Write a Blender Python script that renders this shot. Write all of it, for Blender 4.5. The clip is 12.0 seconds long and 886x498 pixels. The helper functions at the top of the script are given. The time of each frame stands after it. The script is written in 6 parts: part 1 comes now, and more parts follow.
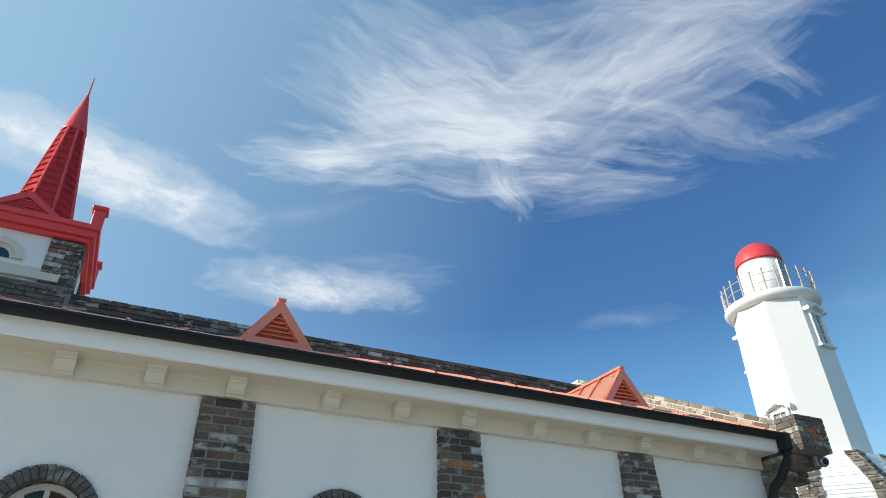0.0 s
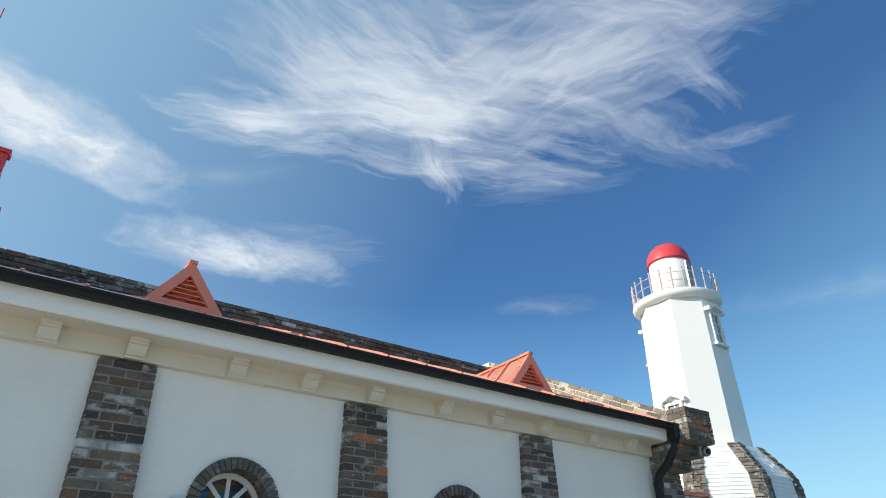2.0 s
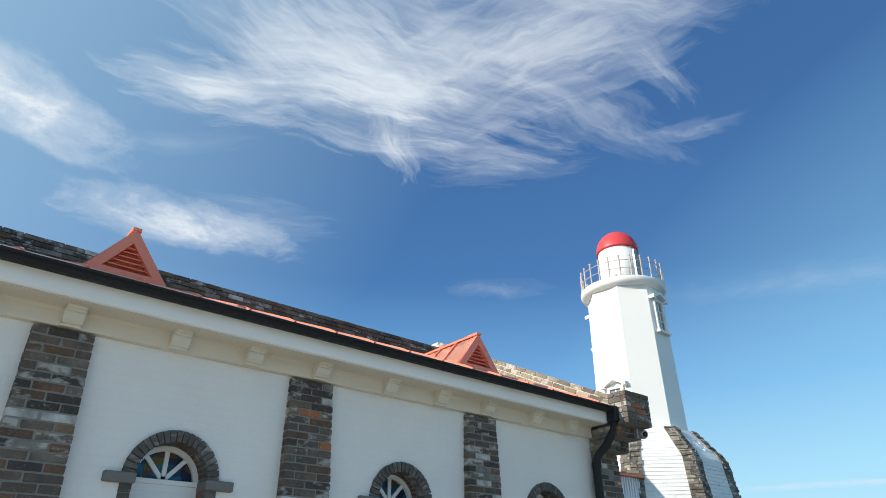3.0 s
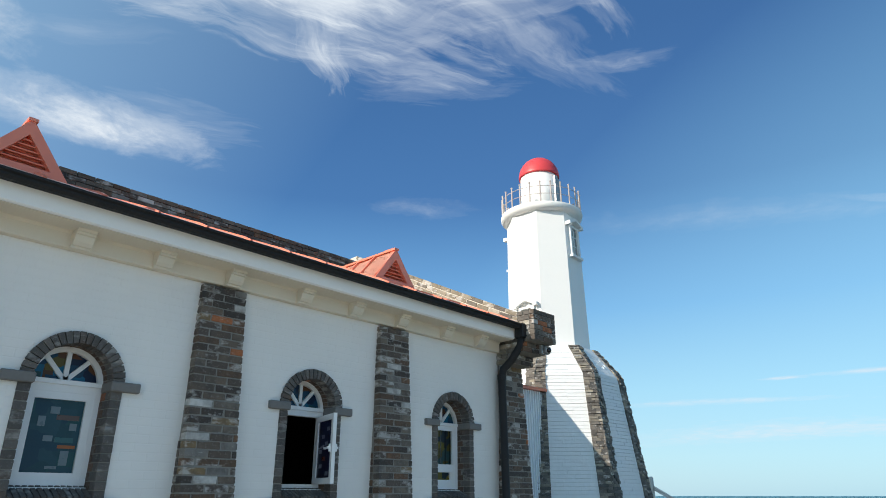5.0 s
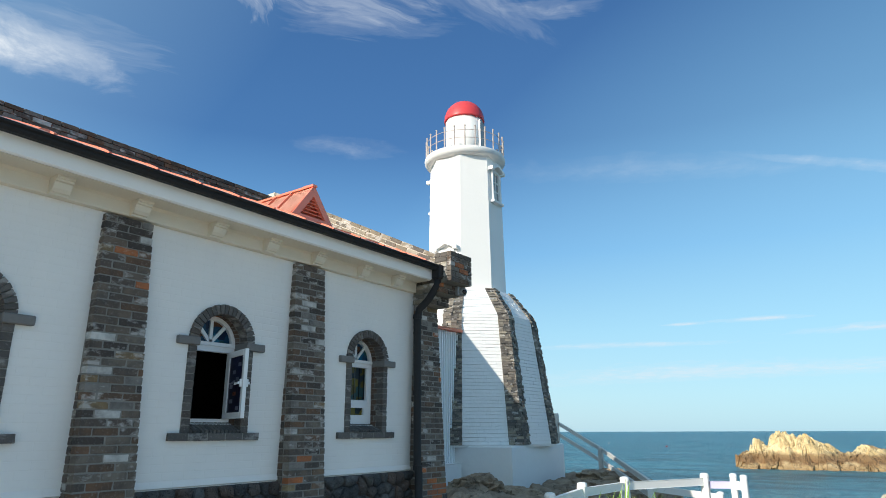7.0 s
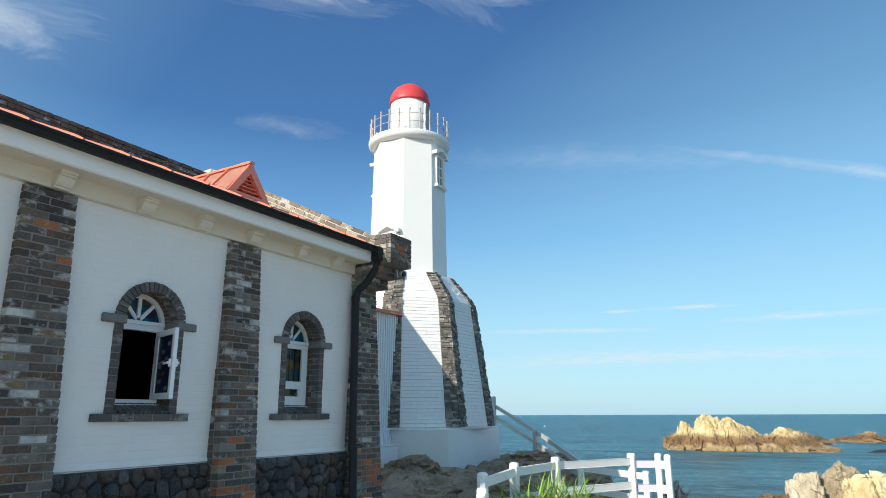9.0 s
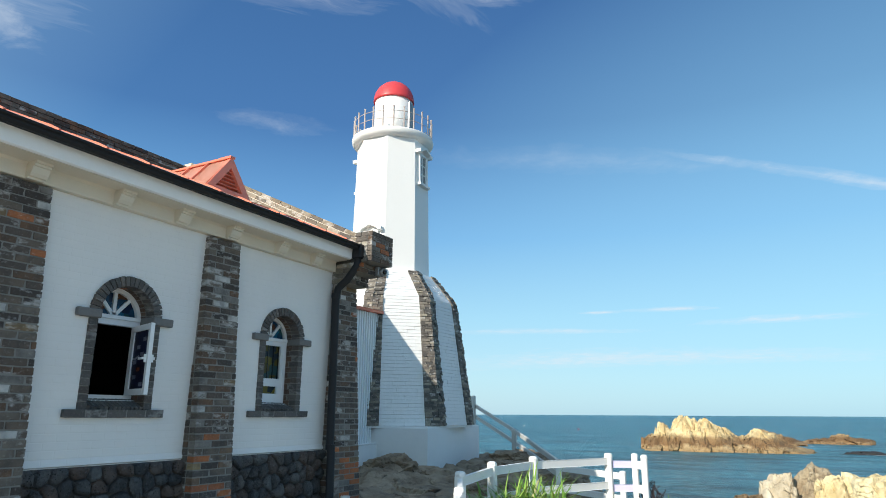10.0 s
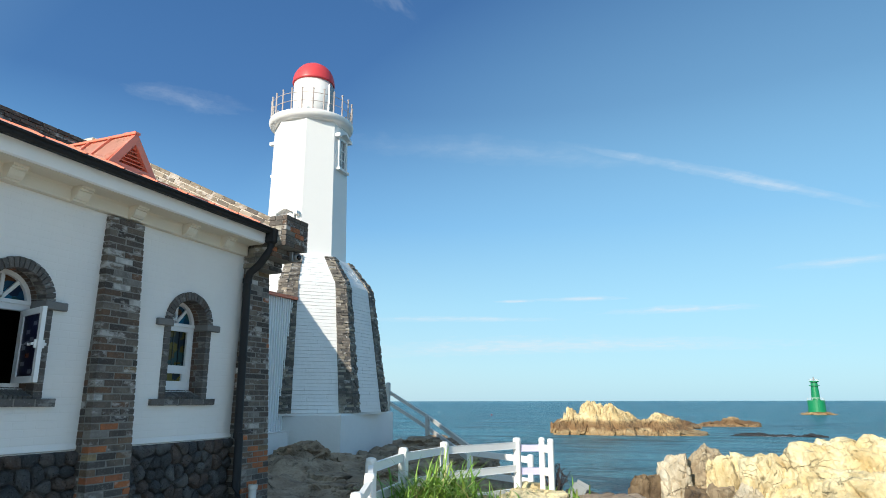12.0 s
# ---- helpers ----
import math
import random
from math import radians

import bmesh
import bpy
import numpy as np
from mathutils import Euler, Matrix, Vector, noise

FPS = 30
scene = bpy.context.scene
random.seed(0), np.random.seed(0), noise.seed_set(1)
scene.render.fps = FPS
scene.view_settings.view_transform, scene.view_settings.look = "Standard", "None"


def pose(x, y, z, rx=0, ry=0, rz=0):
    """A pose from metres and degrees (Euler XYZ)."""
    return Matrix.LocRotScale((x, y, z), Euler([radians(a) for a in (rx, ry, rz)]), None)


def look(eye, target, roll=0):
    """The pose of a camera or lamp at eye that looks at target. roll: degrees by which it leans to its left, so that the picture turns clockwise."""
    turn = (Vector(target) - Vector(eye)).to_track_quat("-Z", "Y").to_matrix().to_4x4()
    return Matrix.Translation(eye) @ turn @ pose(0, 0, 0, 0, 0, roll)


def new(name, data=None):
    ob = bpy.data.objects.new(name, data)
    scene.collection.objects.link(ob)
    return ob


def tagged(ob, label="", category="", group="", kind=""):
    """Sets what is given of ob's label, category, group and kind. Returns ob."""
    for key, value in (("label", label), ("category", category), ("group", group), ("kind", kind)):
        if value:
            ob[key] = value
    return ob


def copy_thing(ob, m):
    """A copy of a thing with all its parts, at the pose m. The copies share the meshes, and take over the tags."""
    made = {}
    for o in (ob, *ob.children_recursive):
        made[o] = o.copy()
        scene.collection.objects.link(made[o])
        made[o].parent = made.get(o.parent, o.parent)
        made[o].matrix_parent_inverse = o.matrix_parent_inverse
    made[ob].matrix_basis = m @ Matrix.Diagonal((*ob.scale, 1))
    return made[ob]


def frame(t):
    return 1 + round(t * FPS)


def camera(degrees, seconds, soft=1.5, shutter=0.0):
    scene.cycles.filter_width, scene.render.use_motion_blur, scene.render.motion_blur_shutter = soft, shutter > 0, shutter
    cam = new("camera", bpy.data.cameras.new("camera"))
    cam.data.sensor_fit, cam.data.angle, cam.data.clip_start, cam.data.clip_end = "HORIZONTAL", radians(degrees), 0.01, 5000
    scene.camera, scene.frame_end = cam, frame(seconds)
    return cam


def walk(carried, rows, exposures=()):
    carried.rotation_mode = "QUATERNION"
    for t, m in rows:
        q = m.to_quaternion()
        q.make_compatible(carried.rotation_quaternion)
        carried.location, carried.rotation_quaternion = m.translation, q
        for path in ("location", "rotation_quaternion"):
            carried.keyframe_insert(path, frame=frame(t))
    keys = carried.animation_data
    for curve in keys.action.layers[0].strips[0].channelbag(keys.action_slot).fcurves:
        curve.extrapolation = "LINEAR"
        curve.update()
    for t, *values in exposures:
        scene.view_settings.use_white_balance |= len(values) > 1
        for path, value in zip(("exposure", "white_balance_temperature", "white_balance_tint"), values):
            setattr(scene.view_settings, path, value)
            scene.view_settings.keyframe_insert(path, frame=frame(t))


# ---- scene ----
cam = camera(68.8, 12.0, soft=0.95)
PATH = [
    (0, (-3.443, -5.22, 1.348), (-2.657, -3.713, 2.402), -1.0),
    (0.5, (-3.435, -5.231, 1.345), (-2.601, -3.745, 2.393), -0.8),
    (1, (-3.426, -5.235, 1.344), (-2.539, -3.767, 2.373), -0.7),
    (1.5, (-3.422, -5.236, 1.348), (-2.48, -3.788, 2.357), -0.4),
    (2, (-3.411, -5.253, 1.339), (-2.412, -3.834, 2.333), -0.2),
    (2.5, (-3.401, -5.248, 1.34), (-2.336, -3.863, 2.313), -0.1),
    (4.5, (-3.377, -5.29, 1.307), (-2.066, -3.995, 2.085), -0.0),
    (5, (-3.371, -5.296, 1.297), (-2.001, -4.025, 2.008), -0.0),
    (5.5, (-3.368, -5.312, 1.287), (-1.939, -4.073, 1.938), -0.2),
    (6, (-3.356, -5.315, 1.275), (-1.874, -4.114, 1.877), -0.3),
    (6.5, (-3.339, -5.323, 1.267), (-1.812, -4.16, 1.829), -0.3),
    (7, (-3.332, -5.329, 1.271), (-1.769, -4.205, 1.814), -0.2),
    (9, (-3.302, -5.367, 1.248), (-1.634, -4.382, 1.744), -0.2),
    (9.5, (-3.293, -5.375, 1.243), (-1.612, -4.411, 1.737), 0.2),
    (10, (-3.285, -5.378, 1.246), (-1.59, -4.439, 1.739), 0.3),
    (10.5, (-3.285, -5.39, 1.243), (-1.564, -4.496, 1.732), 0.2),
    (11, (-3.283, -5.409, 1.244), (-1.53, -4.575, 1.727), 0.2),
    (11.5, (-3.271, -5.412, 1.241), (-1.487, -4.638, 1.709), 0.0),
    (12, (-3.273, -5.413, 1.243), (-1.463, -4.695, 1.699), -0.1),
]
walk(cam, [(t, look(eye, target, roll)) for t, eye, target, roll in PATH])

# ---- world and sun ----
SUN_AZ, SUN_EL = 168.5, 25.0          # degrees from +x towards +y; height above the horizon
sun_way = Vector((math.cos(radians(SUN_AZ)) * math.cos(radians(SUN_EL)), math.sin(radians(SUN_AZ)) * math.cos(radians(SUN_EL)), math.sin(radians(SUN_EL))))
sun = new("sun", bpy.data.lights.new("sun", "SUN"))
sun.data.energy, sun.data.angle, sun.data.color = 5.2, radians(0.53), (1.0, 0.92, 0.79)
sun.matrix_world = look((0, 0, 30), Vector((0, 0, 30)) - sun_way)

SKY_STRENGTH = 1.0
world = bpy.data.worlds.new("sky")
scene.world = world
world.use_nodes = True


class Nodes:
    """A short hand for node trees."""

    def __init__(self, tree):
        self.tree = tree

    def add(self, kind, **sets):
        n = self.tree.nodes.new(kind)
        for key, value in sets.items():
            if key == "blend":
                n.blend_type = value
            elif key == "op":
                n.operation = value
            elif key == "clamp":
                n.use_clamp = value
        return n

    def plug(self, value, socket):
        if isinstance(value, bpy.types.NodeSocket):
            self.tree.links.new(value, socket)
        elif value is not None:
            socket.default_value = value

    def math(self, op, a, b=None, c=None, clamp=False):
        n = self.add("ShaderNodeMath", op=op, clamp=clamp)
        for i, v in enumerate((a, b, c)):
            self.plug(v, n.inputs[i])
        return n.outputs[0]

    def mix(self, fac, a, b, blend="MIX"):
        n = self.add("ShaderNodeMix")
        n.data_type, n.blend_type = "RGBA", blend
        self.plug(fac, n.inputs[0])
        self.plug(a if not isinstance(a, tuple) else (*a, 1)[:4], n.inputs[6])
        self.plug(b if not isinstance(b, tuple) else (*b, 1)[:4], n.inputs[7])
        return n.outputs[2]

    def noise(self, vector, scale, detail=4.0, rough=0.55, distort=0.0):
        n = self.add("ShaderNodeTexNoise")
        self.plug(vector, n.inputs["Vector"])
        n.inputs["Scale"].default_value, n.inputs["Detail"].default_value = scale, detail
        n.inputs["Roughness"].default_value, n.inputs["Distortion"].default_value = rough, distort
        return n.outputs[0]

    def ramp(self, fac, stops, mode="LINEAR"):
        n = self.add("ShaderNodeValToRGB")
        n.color_ramp.interpolation = mode
        while len(n.color_ramp.elements) < len(stops):
            n.color_ramp.elements.new(0.5)
        for e, (p, c) in zip(n.color_ramp.elements, stops):
            e.position = p
            e.color = (*c, 1) if isinstance(c, tuple) else (c, c, c, 1)
        self.plug(fac, n.inputs[0])
        return n.outputs[0]

    def mapped(self, vector, scale=(1, 1, 1), turn=(0, 0, 0), shift=(0, 0, 0)):
        n = self.add("ShaderNodeMapping")
        self.plug(vector, n.inputs["Vector"])
        n.inputs["Scale"].default_value, n.inputs["Location"].default_value = scale, shift
        n.inputs["Rotation"].default_value = [radians(a) for a in turn]
        return n.outputs[0]

    def xyz(self, x, y, z):
        n = self.add("ShaderNodeCombineXYZ")
        for i, v in enumerate((x, y, z)):
            self.plug(v, n.inputs[i])
        return n.outputs[0]

    def split(self, v):
        n = self.add("ShaderNodeSeparateXYZ")
        self.plug(v, n.inputs[0])
        return n.outputs


def build_sky():
    N = Nodes(world.node_tree)
    world.node_tree.nodes.clear()
    sky = N.add("ShaderNodeTexSky")
    sky.sky_type, sky.sun_disc = "NISHITA", False
    sky.sun_elevation, sky.sun_rotation = radians(SUN_EL), radians(90 - SUN_AZ)
    sky.altitude, sky.air_density, sky.dust_density, sky.ozone_density = 10, 1.0, 0.6, 2.2
    way = N.add("ShaderNodeTexCoord").outputs["Generated"]
    x, y, z = N.split(way)
    up = N.math("MAXIMUM", z, 0.0)
    # clear maritime air: pale at the horizon, deep blue above, brighter towards the sun
    clear = N.ramp(up, ((0.0, (0.60, 0.77, 0.85)), (0.05, (0.58, 0.83, 0.91)), (0.14, (0.42, 0.75, 0.93)), (0.26, (0.172, 0.455, 0.82)), (0.42, (0.058, 0.195, 0.465)), (0.62, (0.042, 0.145, 0.37)), (1.0, (0.042, 0.14, 0.345))))
    toward = N.add("ShaderNodeVectorMath")
    toward.operation = "DOT_PRODUCT"
    N.plug(way, toward.inputs[0])
    toward.inputs[1].default_value = sun_way
    dot = toward.outputs["Value"]
    glow = N.math("MULTIPLY", N.math("MAXIMUM", N.math("ADD", dot, 0.12), 0.0), 1.35)
    clear = N.mix(N.math("MULTIPLY", glow, 0.72, clamp=True), clear, (0.50, 0.80, 1.0))
    far = N.math("MULTIPLY", N.math("MAXIMUM", N.math("SUBTRACT", -0.40, dot), 0.0), 1.35)
    clear = N.mix(N.math("MULTIPLY", far, 1.0, clamp=True), clear, (0.37, 0.78, 1.0))
    air = N.mix(1.0, sky.outputs[0], (0.125, 0.135, 0.15), "MULTIPLY")
    colour = N.mix(0.80, air, clear)
    high = N.math("ADD", up, 0.10)
    flat = N.xyz(N.math("DIVIDE", x, high), N.math("DIVIDE", y, high), 0.0)
    colour = N.mix(clouds(N, flat), colour, CLOUD_COLOUR)
    back = N.add("ShaderNodeBackground")
    N.plug(colour, back.inputs[0])
    back.inputs[1].default_value = SKY_STRENGTH
    out = N.add("ShaderNodeOutputWorld")
    N.plug(back.outputs[0], out.inputs[0])


CLOUD_COLOUR = (0.78, 0.85, 0.92)


def veil(N, flat, cx, cy, turn, long, wide, grain, amount, ragged, seed, lift=0.0):
    """One cirrus veil: an oval of the sky, torn into streaks along its grain."""
    m = N.add("ShaderNodeMapping")
    m.vector_type = "TEXTURE"
    N.plug(flat, m.inputs["Vector"])
    m.inputs["Location"].default_value, m.inputs["Rotation"].default_value, m.inputs["Scale"].default_value = (cx, cy, 0), (0, 0, radians(turn)), (long, wide, 1)
    a, c, _ = N.split(m.outputs[0])
    warp = N.math("SUBTRACT", N.noise(N.mapped(m.outputs[0], (1.5, 1.1, 1), shift=(seed, seed * 2, 0)), 1.0, 3, 0.5), 0.5)
    a2, c2 = N.math("ADD", a, N.math("MULTIPLY", warp, 0.40)), N.math("ADD", c, N.math("MULTIPLY", warp, 0.7))
    r = N.math("SQRT", N.math("ADD", N.math("MULTIPLY", a2, a2), N.math("MULTIPLY", c2, c2)))
    bend = N.math("MULTIPLY", warp, 0.22)
    along = N.xyz(N.math("ADD", N.math("ADD", a, bend), N.math("MULTIPLY", c, lift)), N.math("ADD", c, bend), seed * 1.7)
    streak = N.noise(N.mapped(along, (*grain, 1)), 1.0, 6, 0.6)
    fine = N.noise(N.mapped(along, (grain[0] * 3.2, grain[1] * 2.2, 1)), 1.0, 8, 0.66, 0.25)
    puff = N.noise(N.mapped(flat, (1, 1, 1), shift=(seed * 3, seed, 0)), 7.0, 8, 0.66, 0.35)
    body = N.math("ADD", N.math("SUBTRACT", 1.0, r), N.math("ADD", N.math("MULTIPLY", N.math("SUBTRACT", streak, 0.5), ragged * 0.55), N.math("MULTIPLY", N.math("SUBTRACT", puff, 0.5), ragged * 0.9)))
    torn = N.math("ADD", N.math("MULTIPLY", fine, 0.5), N.math("MULTIPLY", puff, 0.5))
    thin = N.math("MULTIPLY_ADD", N.ramp(torn, ((0.34, 0.0), (0.64, 1.0))), 0.68, 0.32)
    return N.math("MULTIPLY", N.math("MULTIPLY", N.ramp(body, ((0.0, 0.0), (0.30, 0.25), (0.95, 1.0)), "EASE"), thin), amount, clamp=True)


def strand(N, curled, cx, cy, turn, long, wide, amount, seed, comb=9.0):
    """One sheaf of combed ice fibres that run along its longer axis."""
    m = N.add("ShaderNodeMapping")
    m.vector_type = "TEXTURE"
    N.plug(curled, m.inputs["Vector"])
    m.inputs["Location"].default_value, m.inputs["Rotation"].default_value, m.inputs["Scale"].default_value = (cx, cy, 0), (0, 0, radians(turn)), (long, wide, 1)
    a, c, _ = N.split(m.outputs[0])
    r = N.math("SQRT", N.math("ADD", N.math("MULTIPLY", a, a), N.math("MULTIPLY", c, c)))
    size = N.xyz(N.math("MULTIPLY", a, long), N.math("MULTIPLY", c, wide), seed * 2.3)
    streak = N.noise(N.mapped(size, (comb * 0.45, comb * 1.6, 1)), 1.0, 5, 0.62, 0.5)
    hair = N.noise(N.mapped(size, (comb * 0.9, comb * 5.0, 1)), 1.0, 6, 0.62, 0.45)
    body = N.math("ADD", N.math("SUBTRACT", 1.0, r), N.math("ADD", N.math("MULTIPLY", N.math("SUBTRACT", streak, 0.5), 1.7), N.math("MULTIPLY", N.math("SUBTRACT", hair, 0.5), 0.6)))
    thin = N.math("MULTIPLY_ADD", N.ramp(hair, ((0.32, 0.0), (0.68, 1.0))), 0.42, 0.58)
    return N.math("MULTIPLY", N.math("MULTIPLY", N.ramp(body, ((0.0, 0.0), (0.35, 0.30), (1.0, 1.0)), "EASE"), thin), amount, clamp=True)


def clouds(N, flat):
    """Thin cirrus, each veil in its own part of the sky."""
    def curl(v, scale, reach):
        n = N.add("ShaderNodeTexNoise")
        N.plug(v, n.inputs["Vector"])
        n.inputs["Scale"].default_value, n.inputs["Detail"].default_value = scale, 3.0
        off = N.add("ShaderNodeVectorMath")
        off.operation = "MULTIPLY_ADD"
        N.plug(n.outputs["Color"], off.inputs[0])
        off.inputs[1].default_value, off.inputs[2].default_value = (reach, reach, 0), (-reach / 2, -reach / 2, 0)
        add = N.add("ShaderNodeVectorMath")
        add.operation = "ADD"
        N.plug(v, add.inputs[0])
        N.plug(off.outputs[0], add.inputs[1])
        return add.outputs[0]
    curled = curl(curl(flat, 3.2, 0.13), 9.0, 0.024)
    covers = [strand(N, curled, *v) for v in (
        (0.275, 1.03, -12, 0.18, 0.095, 0.95, 1.0), (0.56, 0.843, -26, 0.42, 0.16, 0.95, 2.0, 7.0), (0.651, 0.945, 42, 0.12, 0.048, 0.70, 3.0, 14.0),
        (0.301, 0.856, 17, 0.204, 0.138, 0.50, 4.0), (0.399, 0.735, 12, 0.25, 0.18, 0.58, 5.0, 7.0), (0.717, 0.545, 112, 0.30, 0.18, 0.70, 6.0, 6.0),
        (0.895, 0.443, 2, 0.157, 0.045, 0.42, 7.0, 12.0), (0.897, 0.596, -6, 0.247, 0.085, 0.34, 8.0), (1.082, 0.486, -58, 0.122, 0.034, 0.35, 9.0, 12.0),
        (0.873, 0.83, -43, 0.222, 0.083, 0.28, 10.0), (0.703, 0.405, -34, 0.268, 0.081, 0.45, 11.0), (0.432, 0.818, -26, 0.221, 0.108, 0.62, 12.0),
        (0.54, 1.40, -22, 0.19, 0.12, 0.30, 13.0), (0.26, 1.22, -32, 0.20, 0.05, 0.16, 14.0), (0.56, 0.64, -30, 0.27, 0.16, 0.42, 15.0, 6.0))]
    covers += [veil(N, flat, *v) for v in (
        (-0.12, 1.24, 17, 0.37, 0.14, (1.2, 1.0), 2.0, 0.7, 3.0, 0.0), (0.39, 1.50, -11, 0.34, 0.13, (1.4, 1.0), 1.25, 1.0, 4.0, 0.0),
        (2.40, -0.22, -50, 0.75, 0.05, (1.2, 0.8), 0.52, 1.1, 6.0, 0.0), (1.9, 0.55, -62, 0.65, 0.10, (1.3, 0.8), 0.16, 1.4, 6.5, 0.0), (1.25, 1.25, -40, 0.17, 0.07, (1.4, 1.0), 0.19, 1.6, 8.0, 0.0),
        (3.92, 0.66, -80, 0.28, 0.07, (1.0, 1.0), 0.85, 1.0, 9.0, 0.0), (3.85, 1.05, -75, 0.16, 0.05, (1.0, 1.0), 0.8, 1.0, 10.0, 0.0), (4.2, 1.55, -68, 0.85, 0.10, (1.4, 1.0), 0.62, 1.3, 11.0, 0.0),
        (4.35, 0.1, -88, 0.55, 0.12, (1.3, 1.0), 0.70, 1.3, 12.0, 0.0), (5.4, 1.2, -80, 2.4, 0.45, (2.0, 1.2), 0.60, 1.3, 13.0, 0.0), (3.5, -0.65, -100, 0.30, 0.10, (1.2, 1.0), 0.50, 1.2, 14.0, 0.0))]
    cover = covers[0]
    for c in covers[1:]:
        cover = N.math("SUBTRACT", N.math("ADD", cover, c), N.math("MULTIPLY", cover, c))
    return cover


build_sky()


# ---- materials ----
def surface(name, build, rough=0.7, metal=0.0, coat=0.0, shine=0.5):
    m = bpy.data.materials.new(name)
    m.use_nodes = True
    N = Nodes(m.node_tree)
    b = m.node_tree.nodes["Principled BSDF"]
    b.inputs["Roughness"].default_value, b.inputs["Metallic"].default_value = rough, metal
    b.inputs["Coat Weight"].default_value = coat
    b.inputs["Specular IOR Level"].default_value = shine
    colour, height, depth, gloss = build(N)
    N.plug(colour, b.inputs["Base Color"])
    if height is not None:
        bump = N.add("ShaderNodeBump")
        bump.inputs["Strength"].default_value, bump.inputs["Distance"].default_value = 1.0, depth
        N.plug(height, bump.inputs["Height"])
        N.plug(bump.outputs[0], b.inputs["Normal"])
    if gloss is not None:
        N.plug(gloss, b.inputs["Roughness"])
    return m


def place(N):
    return N.add("ShaderNodeNewGeometry").outputs["Position"]


def mottled(name, dark, light, rough=0.7, scale=18.0, depth=0.003, metal=0.0, big=1.3, wear=0.35):
    """Colour that varies at a small and at a large scale, with fine relief."""
    def build(N):
        p = place(N)
        fine, wide = N.noise(p, scale, 6), N.noise(p, big, 3)
        c = N.mix(N.math("ADD", N.math("MULTIPLY", fine, 1 - wear), N.math("MULTIPLY", wide, wear)), dark, light)
        return c, fine, depth, N.math("ADD", N.math("MULTIPLY", fine, 0.2), rough - 0.1)
    return surface(name, build, rough, metal)


def brick_look(name, stops, per_island=False, soot=0.6, chalk=0.6):
    def build(N):
        p = place(N)
        r = N.add("ShaderNodeNewGeometry").outputs["Random Per Island"] if per_island else N.add("ShaderNodeObjectInfo").outputs["Random"]
        base = N.ramp(r, stops, "CONSTANT")
        fine, wide = N.noise(p, 45, 6, 0.65), N.noise(p, 9, 4)
        c = N.mix(N.math("MULTIPLY", N.ramp(wide, ((0.35, 0.0), (0.7, 1.0))), soot), base, (0.034, 0.031, 0.030))
        c = N.mix(N.math("MULTIPLY", N.ramp(fine, ((0.55, 0.0), (0.8, 1.0))), 0.35), c, (0.50, 0.48, 0.46))
        dab = N.math("SUBTRACT", N.math("FRACT", N.math("MULTIPLY", r, 37.7)), 0.5)
        smear = N.math("MULTIPLY_ADD", dab, 0.34, N.noise(N.mapped(p, (1.0, 1.0, 2.0)), 8, 4, 0.6, 0.2))
        c = N.mix(N.math("MULTIPLY", N.ramp(smear, ((0.61, 0.0), (0.74, 1.0))), chalk), c, (0.58, 0.56, 0.53))
        return c, N.math("ADD", fine, N.math("MULTIPLY", wide, 0.8)), 0.007, None
    return surface(name, build, 0.85)


GREY_BRICKS = ((0.0, (0.062, 0.047, 0.039)), (0.16, (0.108, 0.082, 0.065)), (0.36, (0.151, 0.115, 0.087)), (0.55, (0.183, 0.151, 0.121)),
               (0.70, (0.126, 0.076, 0.047)), (0.80, (0.227, 0.206, 0.185)), (0.85, (0.160, 0.088, 0.050)), (0.925, (0.400, 0.135, 0.050)), (0.945, (0.218, 0.147, 0.076)), (0.96, (0.560, 0.540, 0.510)))
WARM_BRICKS = ((0.0, (0.085, 0.072, 0.064)), (0.18, (0.15, 0.12, 0.10)), (0.36, (0.19, 0.12, 0.075)), (0.50, (0.44, 0.14, 0.045)), (0.74, (0.36, 0.12, 0.05)), (0.86, (0.20, 0.18, 0.16)), (0.95, (0.34, 0.25, 0.13)))
brick_grey = brick_look("grey brick", GREY_BRICKS)
brick_warm = brick_look("orange brick", WARM_BRICKS, soot=0.45, chalk=0.3)
# lit copy of the brick: sun on west-facing sides is put into its colour
brick_sunlit = brick_look("sunlit-tone brick", ((0.0, (0.24, 0.205, 0.15)), (0.3, (0.32, 0.28, 0.215)), (0.6, (0.17, 0.15, 0.12)), (0.75, (0.40, 0.36, 0.29)), (0.88, (0.12, 0.108, 0.095))), soot=0.35)
brick_arch = brick_look("arch brick", ((0.0, (0.092, 0.084, 0.078)), (0.35, (0.116, 0.106, 0.098)), (0.65, (0.136, 0.122, 0.110)), (0.90, (0.100, 0.080, 0.068))), soot=0.3, chalk=0.3)
brick_reveal = brick_look("reveal brick", ((0.0, (0.085, 0.051, 0.036)), (0.35, (0.119, 0.070, 0.047)), (0.65, (0.145, 0.089, 0.060)), (0.90, (0.289, 0.102, 0.043))), soot=0.35, chalk=0.1)
stone_course = brick_look("stacked dark stone", ((0.0, (0.130, 0.114, 0.098)), (0.3, (0.195, 0.169, 0.143)), (0.55, (0.260, 0.227, 0.182)), (0.8, (0.351, 0.305, 0.234)), (0.93, (0.104, 0.098, 0.091))), per_island=True, soot=0.4)
